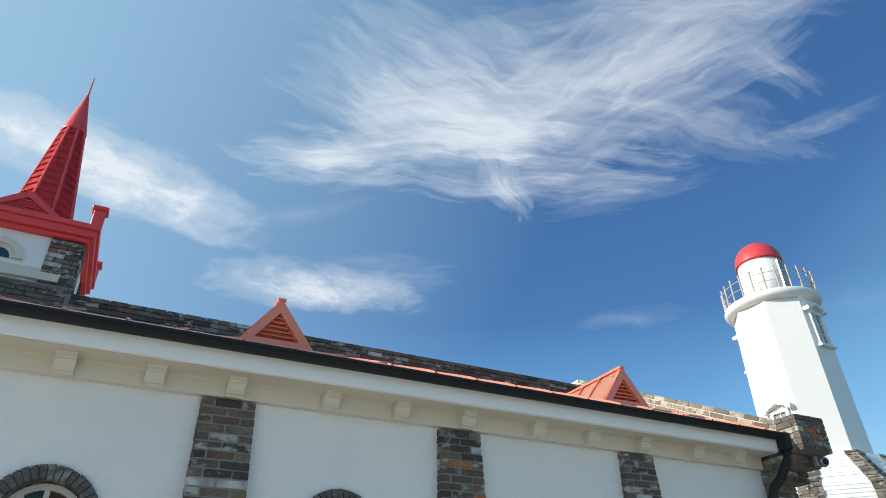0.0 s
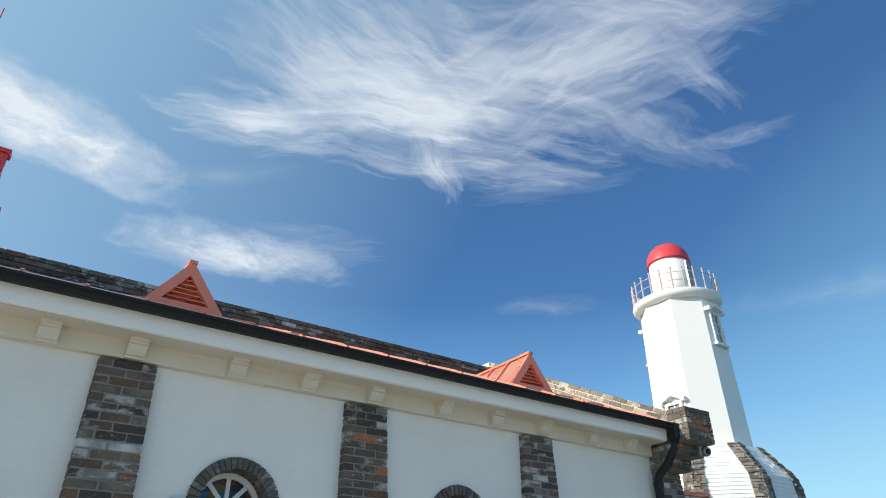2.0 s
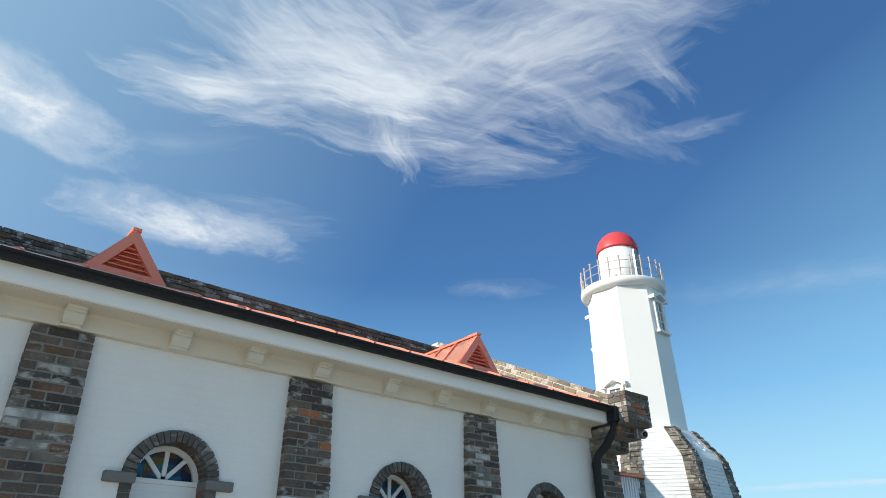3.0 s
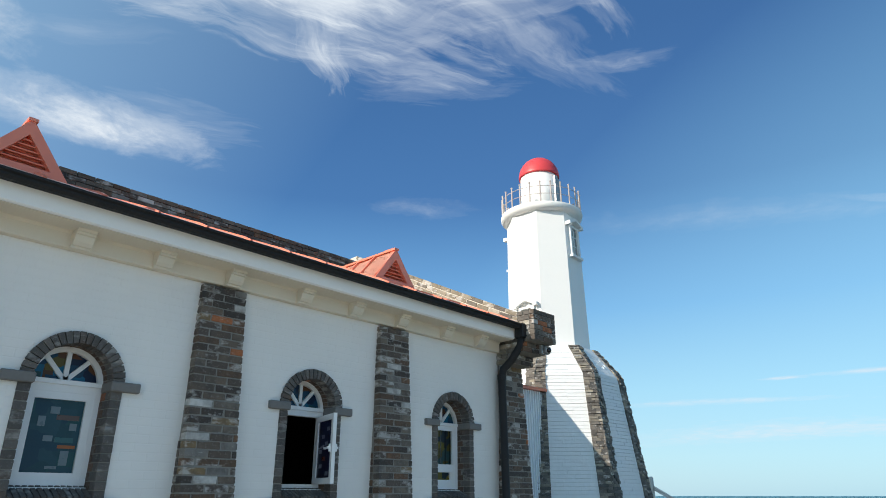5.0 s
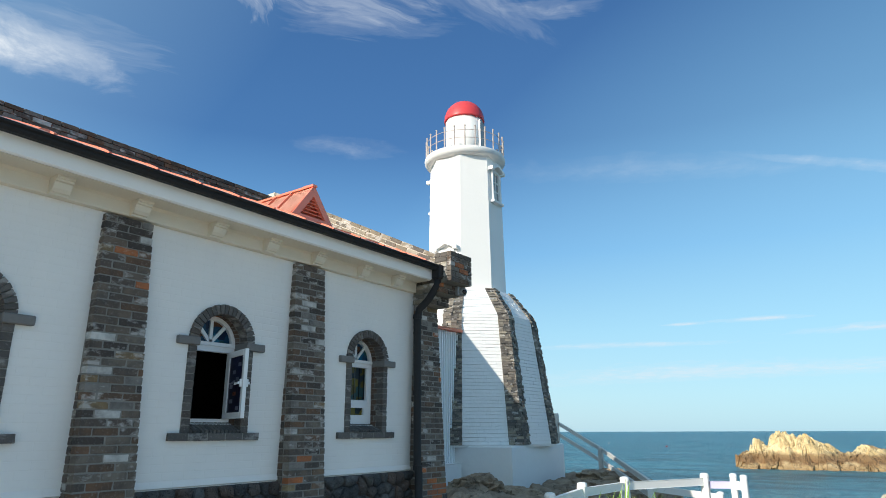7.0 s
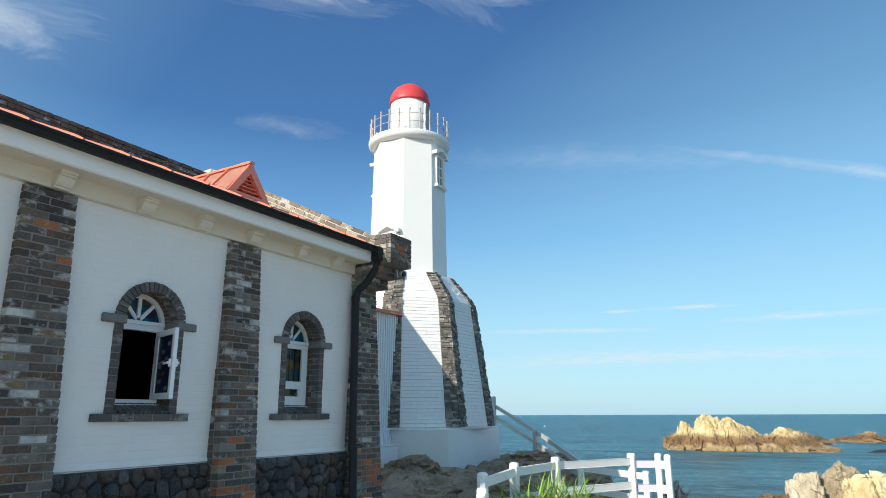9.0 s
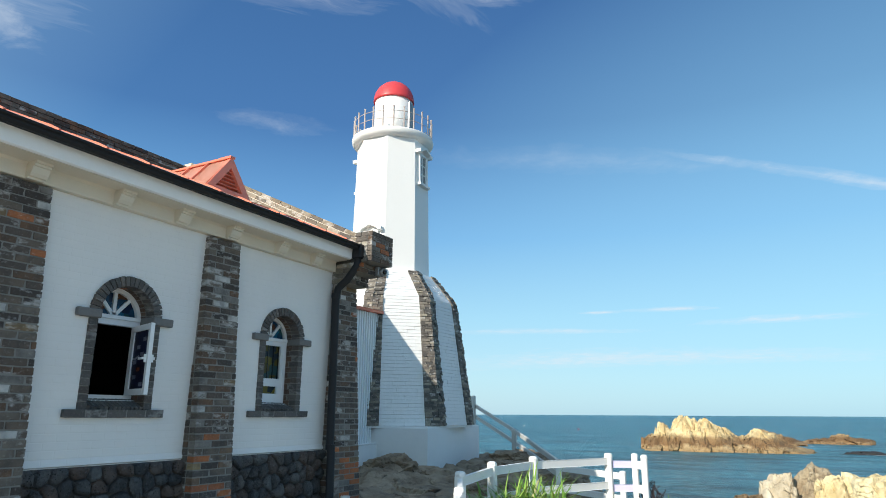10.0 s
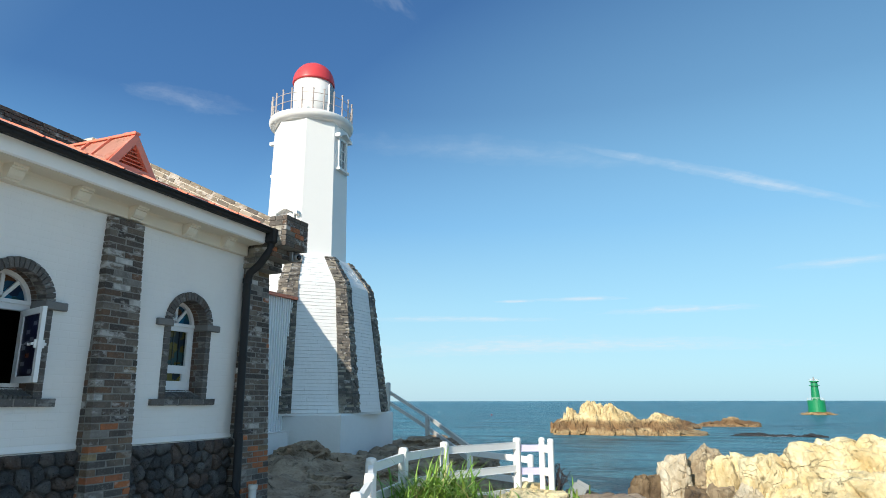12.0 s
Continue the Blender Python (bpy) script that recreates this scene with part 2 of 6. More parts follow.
def lava_look(N):
    p = place(N)
    r = N.add("ShaderNodeObjectInfo").outputs["Random"]
    c = N.ramp(r, ((0.0, (0.055, 0.056, 0.058)), (0.35, (0.095, 0.093, 0.092)), (0.6, (0.155, 0.152, 0.148)), (0.72, (0.115, 0.080, 0.064)), (1.0, (0.16, 0.112, 0.088))))
    fine, wide = N.noise(p, 55, 7, 0.7), N.noise(p, 9, 4)
    c = N.mix(N.math("MULTIPLY", N.ramp(wide, ((0.4, 0.0), (0.7, 1.0))), 0.6), c, (0.028, 0.028, 0.03))
    c = N.mix(N.math("MULTIPLY", N.ramp(fine, ((0.56, 0.0), (0.72, 1.0))), 0.55), c, (0.30, 0.29, 0.28))
    pit = N.add("ShaderNodeTexVoronoi")
    N.plug(p, pit.inputs["Vector"])
    pit.inputs["Scale"].default_value = 48
    hole = N.math("MULTIPLY", N.ramp(pit.outputs["Distance"], ((0.16, 1.0), (0.34, 0.0))), N.ramp(N.noise(p, 14, 2), ((0.45, 0.0), (0.55, 1.0))))
    c = N.mix(N.math("MULTIPLY", hole, 0.85), c, (0.010, 0.010, 0.010))
    return c, N.math("SUBTRACT", N.math("ADD", fine, N.math("MULTIPLY", wide, 1.5)), N.math("MULTIPLY", hole, 1.2)), 0.030, None


lava = surface("lava stone", lava_look, 0.8)
# light end is mortar; the near-black end paints shadow in the stone joints
mortar_mid = mottled("grey bedding mortar with joint shadow", (0.012, 0.012, 0.012), (0.16, 0.15, 0.14), 0.95, 14, 0.006, big=3)
mortar = mottled("mortar", (0.17, 0.16, 0.145), (0.28, 0.265, 0.24), 0.95, 60, 0.003)
mortar_dark = mottled("dark mortar", (0.02, 0.02, 0.02), (0.05, 0.047, 0.045), 0.95, 40, 0.004)
# joints of the sunward parapet, lightened in colour as if lit
mortar_sunlit = mottled("sunlit-tone mortar", (0.50, 0.46, 0.39), (0.68, 0.64, 0.56), 0.95, 60, 0.003)


def painted_brick(N):
    p = place(N)
    x, y, z = N.split(p)
    b = N.add("ShaderNodeTexBrick")
    N.plug(N.xyz(x, z, 0.0), b.inputs["Vector"])
    for key, v in (("Scale", 1.0), ("Mortar Size", 0.006), ("Mortar Smooth", 0.6), ("Brick Width", 0.21), ("Row Height", 0.067)):
        b.inputs[key].default_value = v
    streak = N.noise(N.mapped(p, (1.2, 1.2, 14)), 1.6, 5, 0.6)
    grime = N.noise(p, 1.1, 5)
    c = N.mix(N.ramp(grime, ((0.3, 0.0), (0.75, 1.0))), (0.83, 0.805, 0.765), (0.75, 0.73, 0.705))
    c = N.mix(N.math("MULTIPLY", N.ramp(streak, ((0.66, 0.0), (0.72, 1.0))), 0.10), c, (0.62, 0.50, 0.45))
    height = N.math("ADD", N.math("MULTIPLY", b.outputs["Fac"], N.math("MULTIPLY", N.noise(p, 2.3, 3), -1.1)), N.math("MULTIPLY", N.noise(p, 26, 4), 0.5))
    return c, height, 0.0017, None


wall_white = surface("white painted brick", painted_brick, 0.75)
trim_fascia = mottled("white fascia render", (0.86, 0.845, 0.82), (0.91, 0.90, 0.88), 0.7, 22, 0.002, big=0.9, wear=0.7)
# cream render, deepened in colour for warm bounce and shade under the eaves
trim_cream_toned = mottled("cream white render", (0.64, 0.575, 0.465), (0.72, 0.655, 0.545), 0.7, 22, 0.002, big=0.9, wear=0.7)
tower_white = mottled("white lighthouse paint", (0.82, 0.805, 0.775), (0.88, 0.868, 0.84), 0.6, 14, 0.003, big=0.7, wear=0.7)
stone_white = mottled("white painted stone", (0.76, 0.755, 0.74), (0.88, 0.875, 0.86), 0.75, 9, 0.008, big=0.9)
plinth_white = mottled("white painted concrete", (0.74, 0.74, 0.73), (0.86, 0.86, 0.85), 0.8, 7, 0.006, big=0.7, wear=0.6)
frame_white = mottled("white plastic frame", (0.72, 0.73, 0.74), (0.80, 0.81, 0.82), 0.35, 30, 0.0005)
fence_white = mottled("white fence paint", (0.78, 0.775, 0.755), (0.87, 0.86, 0.84), 0.5, 25, 0.002)
lilac = mottled("pale lilac paint", (0.55, 0.52, 0.74), (0.66, 0.63, 0.82), 0.5, 20, 0.001)
fence_grey = mottled("weathered pale handrail", (0.50, 0.49, 0.46), (0.66, 0.64, 0.60), 0.6, 25, 0.003)
gutter_black = mottled("black gutter metal", (0.008, 0.008, 0.009), (0.013, 0.013, 0.015), 0.72, 20, 0.001)
red_metal = mottled("salmon red roof metal", (0.80, 0.22, 0.14), (0.87, 0.27, 0.175), 0.32, 10, 0.001, wear=0.6)
# paler copy of the roof red: sunlight on the sheets put into the colour
red_sunlit = mottled("sunlit-tone salmon roof sheet", (0.82, 0.42, 0.30), (0.87, 0.48, 0.36), 0.4, 10, 0.001, wear=0.6)
spire_red = mottled("red spire paint", (0.72, 0.048, 0.052), (0.80, 0.075, 0.075), 0.45, 10, 0.002, wear=0.6)
dome_red = mottled("red dome paint", (0.62, 0.045, 0.05), (0.70, 0.07, 0.075), 0.42, 12, 0.001, wear=0.6)
# near-black colour stands in for unlit space behind openings
unlit_black = mottled("unlit interior black", (0.010, 0.010, 0.010), (0.022, 0.02, 0.02), 0.95, 5, 0.002)
rail_metal = mottled("weathered rail metal", (0.22, 0.12, 0.085), (0.72, 0.68, 0.64), 0.5, 9, 0.001, wear=0.2)
# the grey puts the panes' reflections into the colour
tower_glass = mottled("reflection-grey glass", (0.16, 0.17, 0.17), (0.30, 0.31, 0.30), 0.3, 9, 0.0)
steel = mottled("grey steel", (0.30, 0.31, 0.32), (0.42, 0.43, 0.44), 0.4, 30, 0.001, metal=0.6)
board_grey = mottled("grey board", (0.22, 0.24, 0.25), (0.33, 0.35, 0.36), 0.5, 20, 0.001)
twig_dark = mottled("dark dry twig", (0.025, 0.018, 0.02), (0.07, 0.05, 0.05), 0.85, 30, 0.002)
beacon_green = mottled("green beacon paint", (0.0, 0.20, 0.075), (0.01, 0.27, 0.10), 0.45, 2, 0.01, big=0.2)
clad_white = mottled("white metal cladding", (0.76, 0.775, 0.79), (0.84, 0.855, 0.87), 0.45, 8, 0.001)
cap_orange = mottled("orange metal coping", (0.55, 0.12, 0.06), (0.64, 0.17, 0.08), 0.45, 10, 0.001)
pipe_white = mottled("white plastic pipe", (0.6, 0.59, 0.56), (0.72, 0.70, 0.66), 0.5, 30, 0.001)
lens_black = mottled("black glass lens", (0.008, 0.008, 0.01), (0.015, 0.015, 0.02), 0.15, 20, 0.0)


def stained(name, stops, rough=0.3):
    """Leaded coloured glass: irregular panes, each of one colour."""
    def build(N):
        p = place(N)
        cell = N.add("ShaderNodeTexVoronoi")
        cell.distance, cell.feature = "CHEBYCHEV", "F1"
        cell.inputs["Scale"].default_value = 8.5
        N.plug(N.mapped(p, (1.0, 0.2, 1.4)), cell.inputs["Vector"])
        pick = N.split(cell.outputs["Color"])[0]
        return N.ramp(pick, stops, "CONSTANT"), N.noise(p, 30, 3), 0.0015, None
    return surface(name, build, rough, shine=0.25)


glass_teal = stained("teal stained glass", ((0.0, (0.018, 0.060, 0.080)), (0.35, (0.022, 0.068, 0.092)), (0.65, (0.016, 0.052, 0.082)), (0.9, (0.02, 0.075, 0.085))))
glass_fan = stained("fanlight stained glass", ((0.0, (0.01, 0.05, 0.10)), (0.25, (0.01, 0.02, 0.05)), (0.45, (0.01, 0.12, 0.22)), (0.6, (0.02, 0.07, 0.07)), (0.78, (0.09, 0.04, 0.018)), (0.94, (0.11, 0.09, 0.02))))
glass_navy = stained("navy stained glass", ((0.0, (0.008, 0.009, 0.03)), (0.6, (0.01, 0.014, 0.05)), (0.82, (0.02, 0.02, 0.03)), (0.93, (0.12, 0.04, 0.01)), (0.97, (0.30, 0.30, 0.36))))
glass_amber = stained("amber stained glass", ((0.0, (0.07, 0.055, 0.008)), (0.35, (0.012, 0.022, 0.032)), (0.62, (0.02, 0.055, 0.06)), (0.84, (0.12, 0.10, 0.015))))


def rock_look(name, dark, light, scale, crack, wet=None):
    def build(N):
        p = place(N)
        fine, wide = N.noise(p, 6 * scale, 8, 0.65), N.noise(p, 0.9 * scale, 5, 0.6)
        c = N.mix(N.ramp(wide, ((0.32, 0.0), (0.62, 1.0))), dark, light)
        seams = N.add("ShaderNodeTexVoronoi")
        seams.feature = "DISTANCE_TO_EDGE"
        warped = N.add("ShaderNodeVectorMath")
        warped.operation = "ADD"
        N.plug(p, warped.inputs[0])
        N.plug(N.mapped(N.xyz(wide, fine, wide), (0.8 / scale, 0.5 / scale, 0.8 / scale)), warped.inputs[1])
        N.plug(N.mapped(warped.outputs[0], (0.8, 0.8, 1.3), (20, 35, 0)), seams.inputs["Vector"])
        seams.inputs["Scale"].default_value = crack
        line = N.math("MULTIPLY", N.ramp(seams.outputs["Distance"], ((0.0, 1.0), (0.022, 0.0))), N.ramp(N.noise(p, 1.7 * scale, 3), ((0.46, 0.0), (0.62, 1.0))))
        c = N.mix(N.math("MULTIPLY", line, N.math("MULTIPLY", fine, 1.1)), c, (0.05, 0.038, 0.025))
        small = N.add("ShaderNodeTexVoronoi")
        small.feature = "DISTANCE_TO_EDGE"
        N.plug(N.mapped(warped.outputs[0], (1.0, 0.7, 1.5), (-30, 15, 40)), small.inputs["Vector"])
        small.inputs["Scale"].default_value = crack * 3.3
        cleft = N.math("MULTIPLY", N.ramp(small.outputs["Distance"], ((0.0, 1.0), (0.04, 0.0))), N.ramp(N.noise(p, 1.3 * scale, 4), ((0.50, 0.0), (0.62, 1.0))))
        c = N.mix(N.math("MULTIPLY", cleft, 0.30), c, tuple(0.40 * a for a in dark))
        c = N.mix(N.math("MULTIPLY", N.ramp(fine, ((0.5, 0.0), (0.8, 1.0))), 0.4), c, tuple(0.55 * a for a in dark))
        stain = N.noise(N.mapped(p, (1.0, 1.0, 0.6)), 0.55 * scale, 6, 0.65, 0.6)
        c = N.mix(N.math("MULTIPLY", N.ramp(stain, ((0.52, 0.0), (0.68, 1.0))), 0.55), c, tuple(0.45 * a for a in dark))
        if wet:
            band, colour = wet
            z = N.split(p)[2]
            low = N.math("SUBTRACT", z, N.math("MULTIPLY", N.math("SUBTRACT", wide, 0.5), 2.2))
            c = N.mix(N.ramp(N.math("DIVIDE", N.math("SUBTRACT", low, band[0]), band[1] - band[0], clamp=True), ((0.0, 0.78), (0.22, 0.55), (0.42, 1.0), (0.78, 0.85), (1.0, 0.0))), c, colour)
        height = N.math("SUBTRACT", N.math("ADD", N.math("MULTIPLY", fine, 0.6), wide), N.math("ADD", N.math("MULTIPLY", line, 0.5), N.math("MULTIPLY", cleft, 0.25)))
        return c, height, 0.16 / scale, None
    return surface(name, build, 0.88)


rock_yellow = rock_look("sunny coast rock", (0.66, 0.49, 0.23), (0.87, 0.75, 0.47), 1.0, 0.5)
rock_pale = rock_look("bleached coast rock", (0.42, 0.33, 0.21), (0.78, 0.69, 0.52), 1.0, 0.8)
rock_grey = rock_look("brown coast rock", (0.20, 0.135, 0.075), (0.55, 0.45, 0.30), 1.0, 0.9)
rock_wet = rock_look("wet brown coast rock", (0.075, 0.048, 0.028), (0.26, 0.18, 0.10), 1.0, 0.8)
rock_isle = rock_look("tide-marked rock", (0.56, 0.38, 0.16), (0.84, 0.67, 0.38), 0.5, 0.4, ((-4.0, -1.6), (0.21, 0.115, 0.048)))
rock_brown = rock_look("brown islet rock", (0.26, 0.16, 0.07), (0.56, 0.40, 0.21), 0.5, 0.4, ((-4.2, -2.3), (0.19, 0.105, 0.045)))
rock_ground = rock_look("brown ground rock", (0.20, 0.134, 0.086), (0.42, 0.315, 0.22), 2.2, 1.6)
# pale warm tone set for the light it throws back at the wall
bounce_paving = mottled("pale worn concrete", (0.50, 0.43, 0.34), (0.62, 0.55, 0.45), 0.9, 12, 0.004, big=0.8)
foam_white = mottled("sea foam", (0.7, 0.74, 0.76), (0.85, 0.87, 0.88), 0.8, 3, 0.01)


def sea_look(N):
    p = place(N)
    ripple = N.noise(N.mapped(p, (1.0, 0.5, 1), (0, 0, 8)), 2.0, 8, 0.75, 0.6)
    chop = N.noise(N.mapped(p, (1, 0.30, 1), (0, 0, 12)), 0.26, 8, 0.72, 0.5)
    swell = N.noise(N.mapped(p, (1, 0.35, 1), (0, 0, -6)), 0.05, 6, 0.65)
    patch = N.noise(N.mapped(p, (1, 0.22, 1)), 0.014, 5)
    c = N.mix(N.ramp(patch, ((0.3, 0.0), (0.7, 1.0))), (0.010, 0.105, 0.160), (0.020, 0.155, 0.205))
    # sky reflection painted in: ripple and swell tops lightened, chop troughs darkened
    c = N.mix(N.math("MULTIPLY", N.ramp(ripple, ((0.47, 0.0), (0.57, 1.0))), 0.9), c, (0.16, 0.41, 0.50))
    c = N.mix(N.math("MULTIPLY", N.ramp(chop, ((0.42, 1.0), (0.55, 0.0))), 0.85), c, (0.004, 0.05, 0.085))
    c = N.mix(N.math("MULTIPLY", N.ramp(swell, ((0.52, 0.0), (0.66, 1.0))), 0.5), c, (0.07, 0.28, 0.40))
    fleck = N.noise(N.mapped(p, (1, 0.5, 1)), 0.33, 3, 0.5)
    c = N.mix(N.math("MULTIPLY", N.ramp(fleck, ((0.745, 0.0), (0.77, 1.0))), 0.8), c, (0.75, 0.82, 0.86))
    return c, N.math("ADD", N.math("ADD", ripple, N.math("MULTIPLY", chop, 2.2)), N.math("MULTIPLY", swell, 5.0)), 0.6, None


sea_mat = surface("sea water", sea_look, 0.3, shine=0.10)


def grass_look(N):
    p = place(N)
    r = N.add("ShaderNodeNewGeometry").outputs["Random Per Island"]
    c = N.ramp(r, ((0.0, (0.11, 0.24, 0.025)), (0.45, (0.21, 0.40, 0.05)), (0.8, (0.33, 0.50, 0.09)), (0.95, (0.50, 0.45, 0.21))))
    return N.mix(N.math("MULTIPLY", N.noise(p, 20, 3), 0.4), c, (0.04, 0.09, 0.01)), None, 0, None


grass_mat = surface("long green grass", grass_look, 0.5)


# ---- building helpers ----
def link(name, bm, material, smooth=False):
    me = bpy.data.meshes.new(name)
    bm.normal_update()
    bm.to_mesh(me)
    bm.free()
    me.materials.append(material)
    if smooth:
        me.shade_smooth()
    return new(name, me)


def under(ob, parent):
    ob.parent = parent
    if parent.data is None:
        ob.matrix_parent_inverse = Matrix.Translation(parent.location).inverted()
    return ob


def part(name, bm, material, parent, label="", smooth=False):
    ob = under(link(name, bm, material, smooth), parent)
    if label:
        ob["label"] = label
    return ob


def thing(name, at, label, category, group="", kind=""):
    ob = new(name)
    ob.location = at
    ob.empty_display_size = 0.2
    return tagged(ob, label, category, group, kind)


def box(bm, lo, hi, bevel=0.0):
    r = bmesh.ops.create_cube(bm, size=1.0)
    for v in r["verts"]:
        v.co = Vector([lo[i] + (v.co[i] + 0.5) * (hi[i] - lo[i]) for i in range(3)])
    if bevel:
        es = list({e for v in r["verts"] for e in v.link_edges})
        bmesh.ops.bevel(bm, geom=es, offset=bevel, segments=1, affect="EDGES", profile=0.5)
    return bm


def boxes(*spans, bevel=0.0):
    bm = bmesh.new()
    for lo, hi in spans:
        box(bm, lo, hi, bevel)
    return bm


def beam(bm, a, b, w, h, up=(0, 0, 1), bevel=0.0):
    """A bar from a to b, w across and h along up."""
    a, b = Vector(a), Vector(b)
    d = (b - a).normalized()
    side = d.cross(Vector(up)).normalized()
    top = side.cross(d)
    r = bmesh.ops.create_cube(bm, size=1.0)
    n = (b - a).length
    for v in r["verts"]:
        c = v.co.copy()
        v.co = a + d * ((c.x + 0.5) * n) + side * (c.y * w) + top * (c.z * h)
    if bevel:
        bmesh.ops.bevel(bm, geom=list({e for v in r["verts"] for e in v.link_edges}), offset=bevel, segments=1, affect="EDGES")
    return bm


def tube(bm, points, radius, sides=10, cap=True):
    """A round pipe along points."""
    rings = []
    pts = [Vector(p) for p in points]
    for i, p in enumerate(pts):
        d = ((pts[min(i + 1, len(pts) - 1)] - pts[max(i - 1, 0)])).normalized()
        s = d.cross(Vector((0.13, 0.31, 0.94)) if abs(d.z) < 0.9 else Vector((0, 1, 0))).normalized()
        t = d.cross(s)
        rings.append([bm.verts.new(p + radius * (math.cos(2 * math.pi * k / sides) * s + math.sin(2 * math.pi * k / sides) * t)) for k in range(sides)])
    for a, b in zip(rings, rings[1:]):
        for k in range(sides):
            bm.faces.new((a[k], a[(k + 1) % sides], b[(k + 1) % sides], b[k]))
    if cap:
        bm.faces.new(rings[0][::-1])
        bm.faces.new(rings[-1])
    return bm


def lathe(bm, centre, profile, sides, turn=0.0, smooth_close=True):
    """Rings of (radius, height) round an upright axis; a ring of radius 0 is a point."""
    cx, cy = centre
    rings = []
    for r, z in profile:
        if r < 1e-6:
            rings.append([bm.verts.new((cx, cy, z))])
        else:
            rings.append([bm.verts.new((cx + r * math.cos(turn + 2 * math.pi * k / sides), cy + r * math.sin(turn + 2 * math.pi * k / sides), z)) for k in range(sides)])
    for a, b in zip(rings, rings[1:]):
        for k in range(sides):
            q = [a[k % len(a)], a[(k + 1) % len(a)], b[(k + 1) % len(b)], b[k % len(b)]]
            q = list(dict.fromkeys(q))
            if len(q) > 2:
                bm.faces.new(q)
    for ring, flip in ((rings[0], True), (rings[-1], False)):
        if len(ring) > 2:
            bm.faces.new(ring[::-1] if flip else ring)
    return bm


def prism(bm, outline, y0, y1):
    """An outline of (x, z) pushed from y0 to y1."""
    a = [bm.verts.new((x, y0, z)) for x, z in outline]
    b = [bm.verts.new((x, y1, z)) for x, z in outline]
    n = len(a)
    for k in range(n):
        bm.faces.new((a[k], a[(k + 1) % n], b[(k + 1) % n], b[k]))
    bm.faces.new(a[::-1])
    bm.faces.new(b)
    bmesh.ops.recalc_face_normals(bm, faces=bm.faces)
    return bm


def side_prism(bm, outline, x0, x1):
    """An outline of (y, z) pushed from x0 to x1."""
    a = [bm.verts.new((x0, y, z)) for y, z in outline]
    b = [bm.verts.new((x1, y, z)) for y, z in outline]
    n = len(a)
    for k in range(n):
        bm.faces.new((a[k], a[(k + 1) % n], b[(k + 1) % n], b[k]))
    bm.faces.new(a[::-1])
    bm.faces.new(b)
    bmesh.ops.recalc_face_normals(bm, faces=bm.faces)
    return bm


def brick_mesh(name, material, seed, taper=0.0):
    """One unit brick, edges knocked off a little unevenly; taper widens it upwards."""
    bm = bmesh.new()
    bmesh.ops.create_cube(bm, size=1.0)
    rnd = random.Random(seed)
    bmesh.ops.bevel(bm, geom=list(bm.edges), offset=0.045, segments=1, affect="EDGES")
    for v in bm.verts:
        v.co += Vector((rnd.uniform(-0.014, 0.014), rnd.uniform(-0.03, 0.03), rnd.uniform(-0.045, 0.045)))
        v.co.x *= 1 + taper * v.co.z
    me = bpy.data.meshes.new(name)
    bm.to_mesh(me)
    bm.free()
    me.materials.append(material)
    return me


BRICKS = {m.name: [brick_mesh("brick", m, k) for k in range(8)] for m in (brick_grey, brick_warm, brick_sunlit, brick_arch, brick_reveal)}
WEDGES = {m.name: [brick_mesh("brick", m, k, 0.26) for k in range(8)] for m in (brick_arch, brick_reveal)}
lay = random.Random(11)


def brick(parent, at, size, material=None, turn=None, kinds=BRICKS):
    """A brick of that size at its middle, under its wall or pilaster."""
    me = lay.choice(kinds[(material or brick_grey).name])
    ob = under(new("brick", me), parent)
    m = Matrix.Translation(at)
    if turn is not None:
        m = m @ turn
    ob.matrix_basis = m @ Matrix.Diagonal((*size, 1))
    return ob


def courses(lo, hi, length, joint, half):
    """Cut a course into bricks: (start, end) pairs from lo to hi; half: begin with a half brick."""
    at, out = lo, []
    first = length * 0.5 - joint * 0.5 if half else length
    n = first
    while at < hi - 0.03:
        end = min(at + n, hi)
        if hi - end < 0.05:
            end = hi
        out.append((at, end))
        at, n = end + joint, length
    return out


# ---- the church: shell ----
FACE, BACK = 0.04, 0.36                 # outer and inner face of the long wall
WINDOWS = (-3.74, -1.68, 0.49, 2.555)   # middles of the arched windows
WEST, EAST = -7.5, 3.45
BASE_TOP, BAND, SLAB, SLAB_TOP = 0.81, 3.072, 3.218, 3.372
SPRING, RING, HOLE = 2.10, 0.36, 0.275
EAVE_Y, EAVE_Z = -0.36, 3.428
KICK_Y, KICK_Z, PITCH = -0.22, 3.498, 0.418   # the sheets kick up behind the gutter
RIDGE_Y = 3.15


def roof_z(y):
    return KICK_Z + (min(y, 2 * RIDGE_Y - y) - KICK_Y) * PITCH


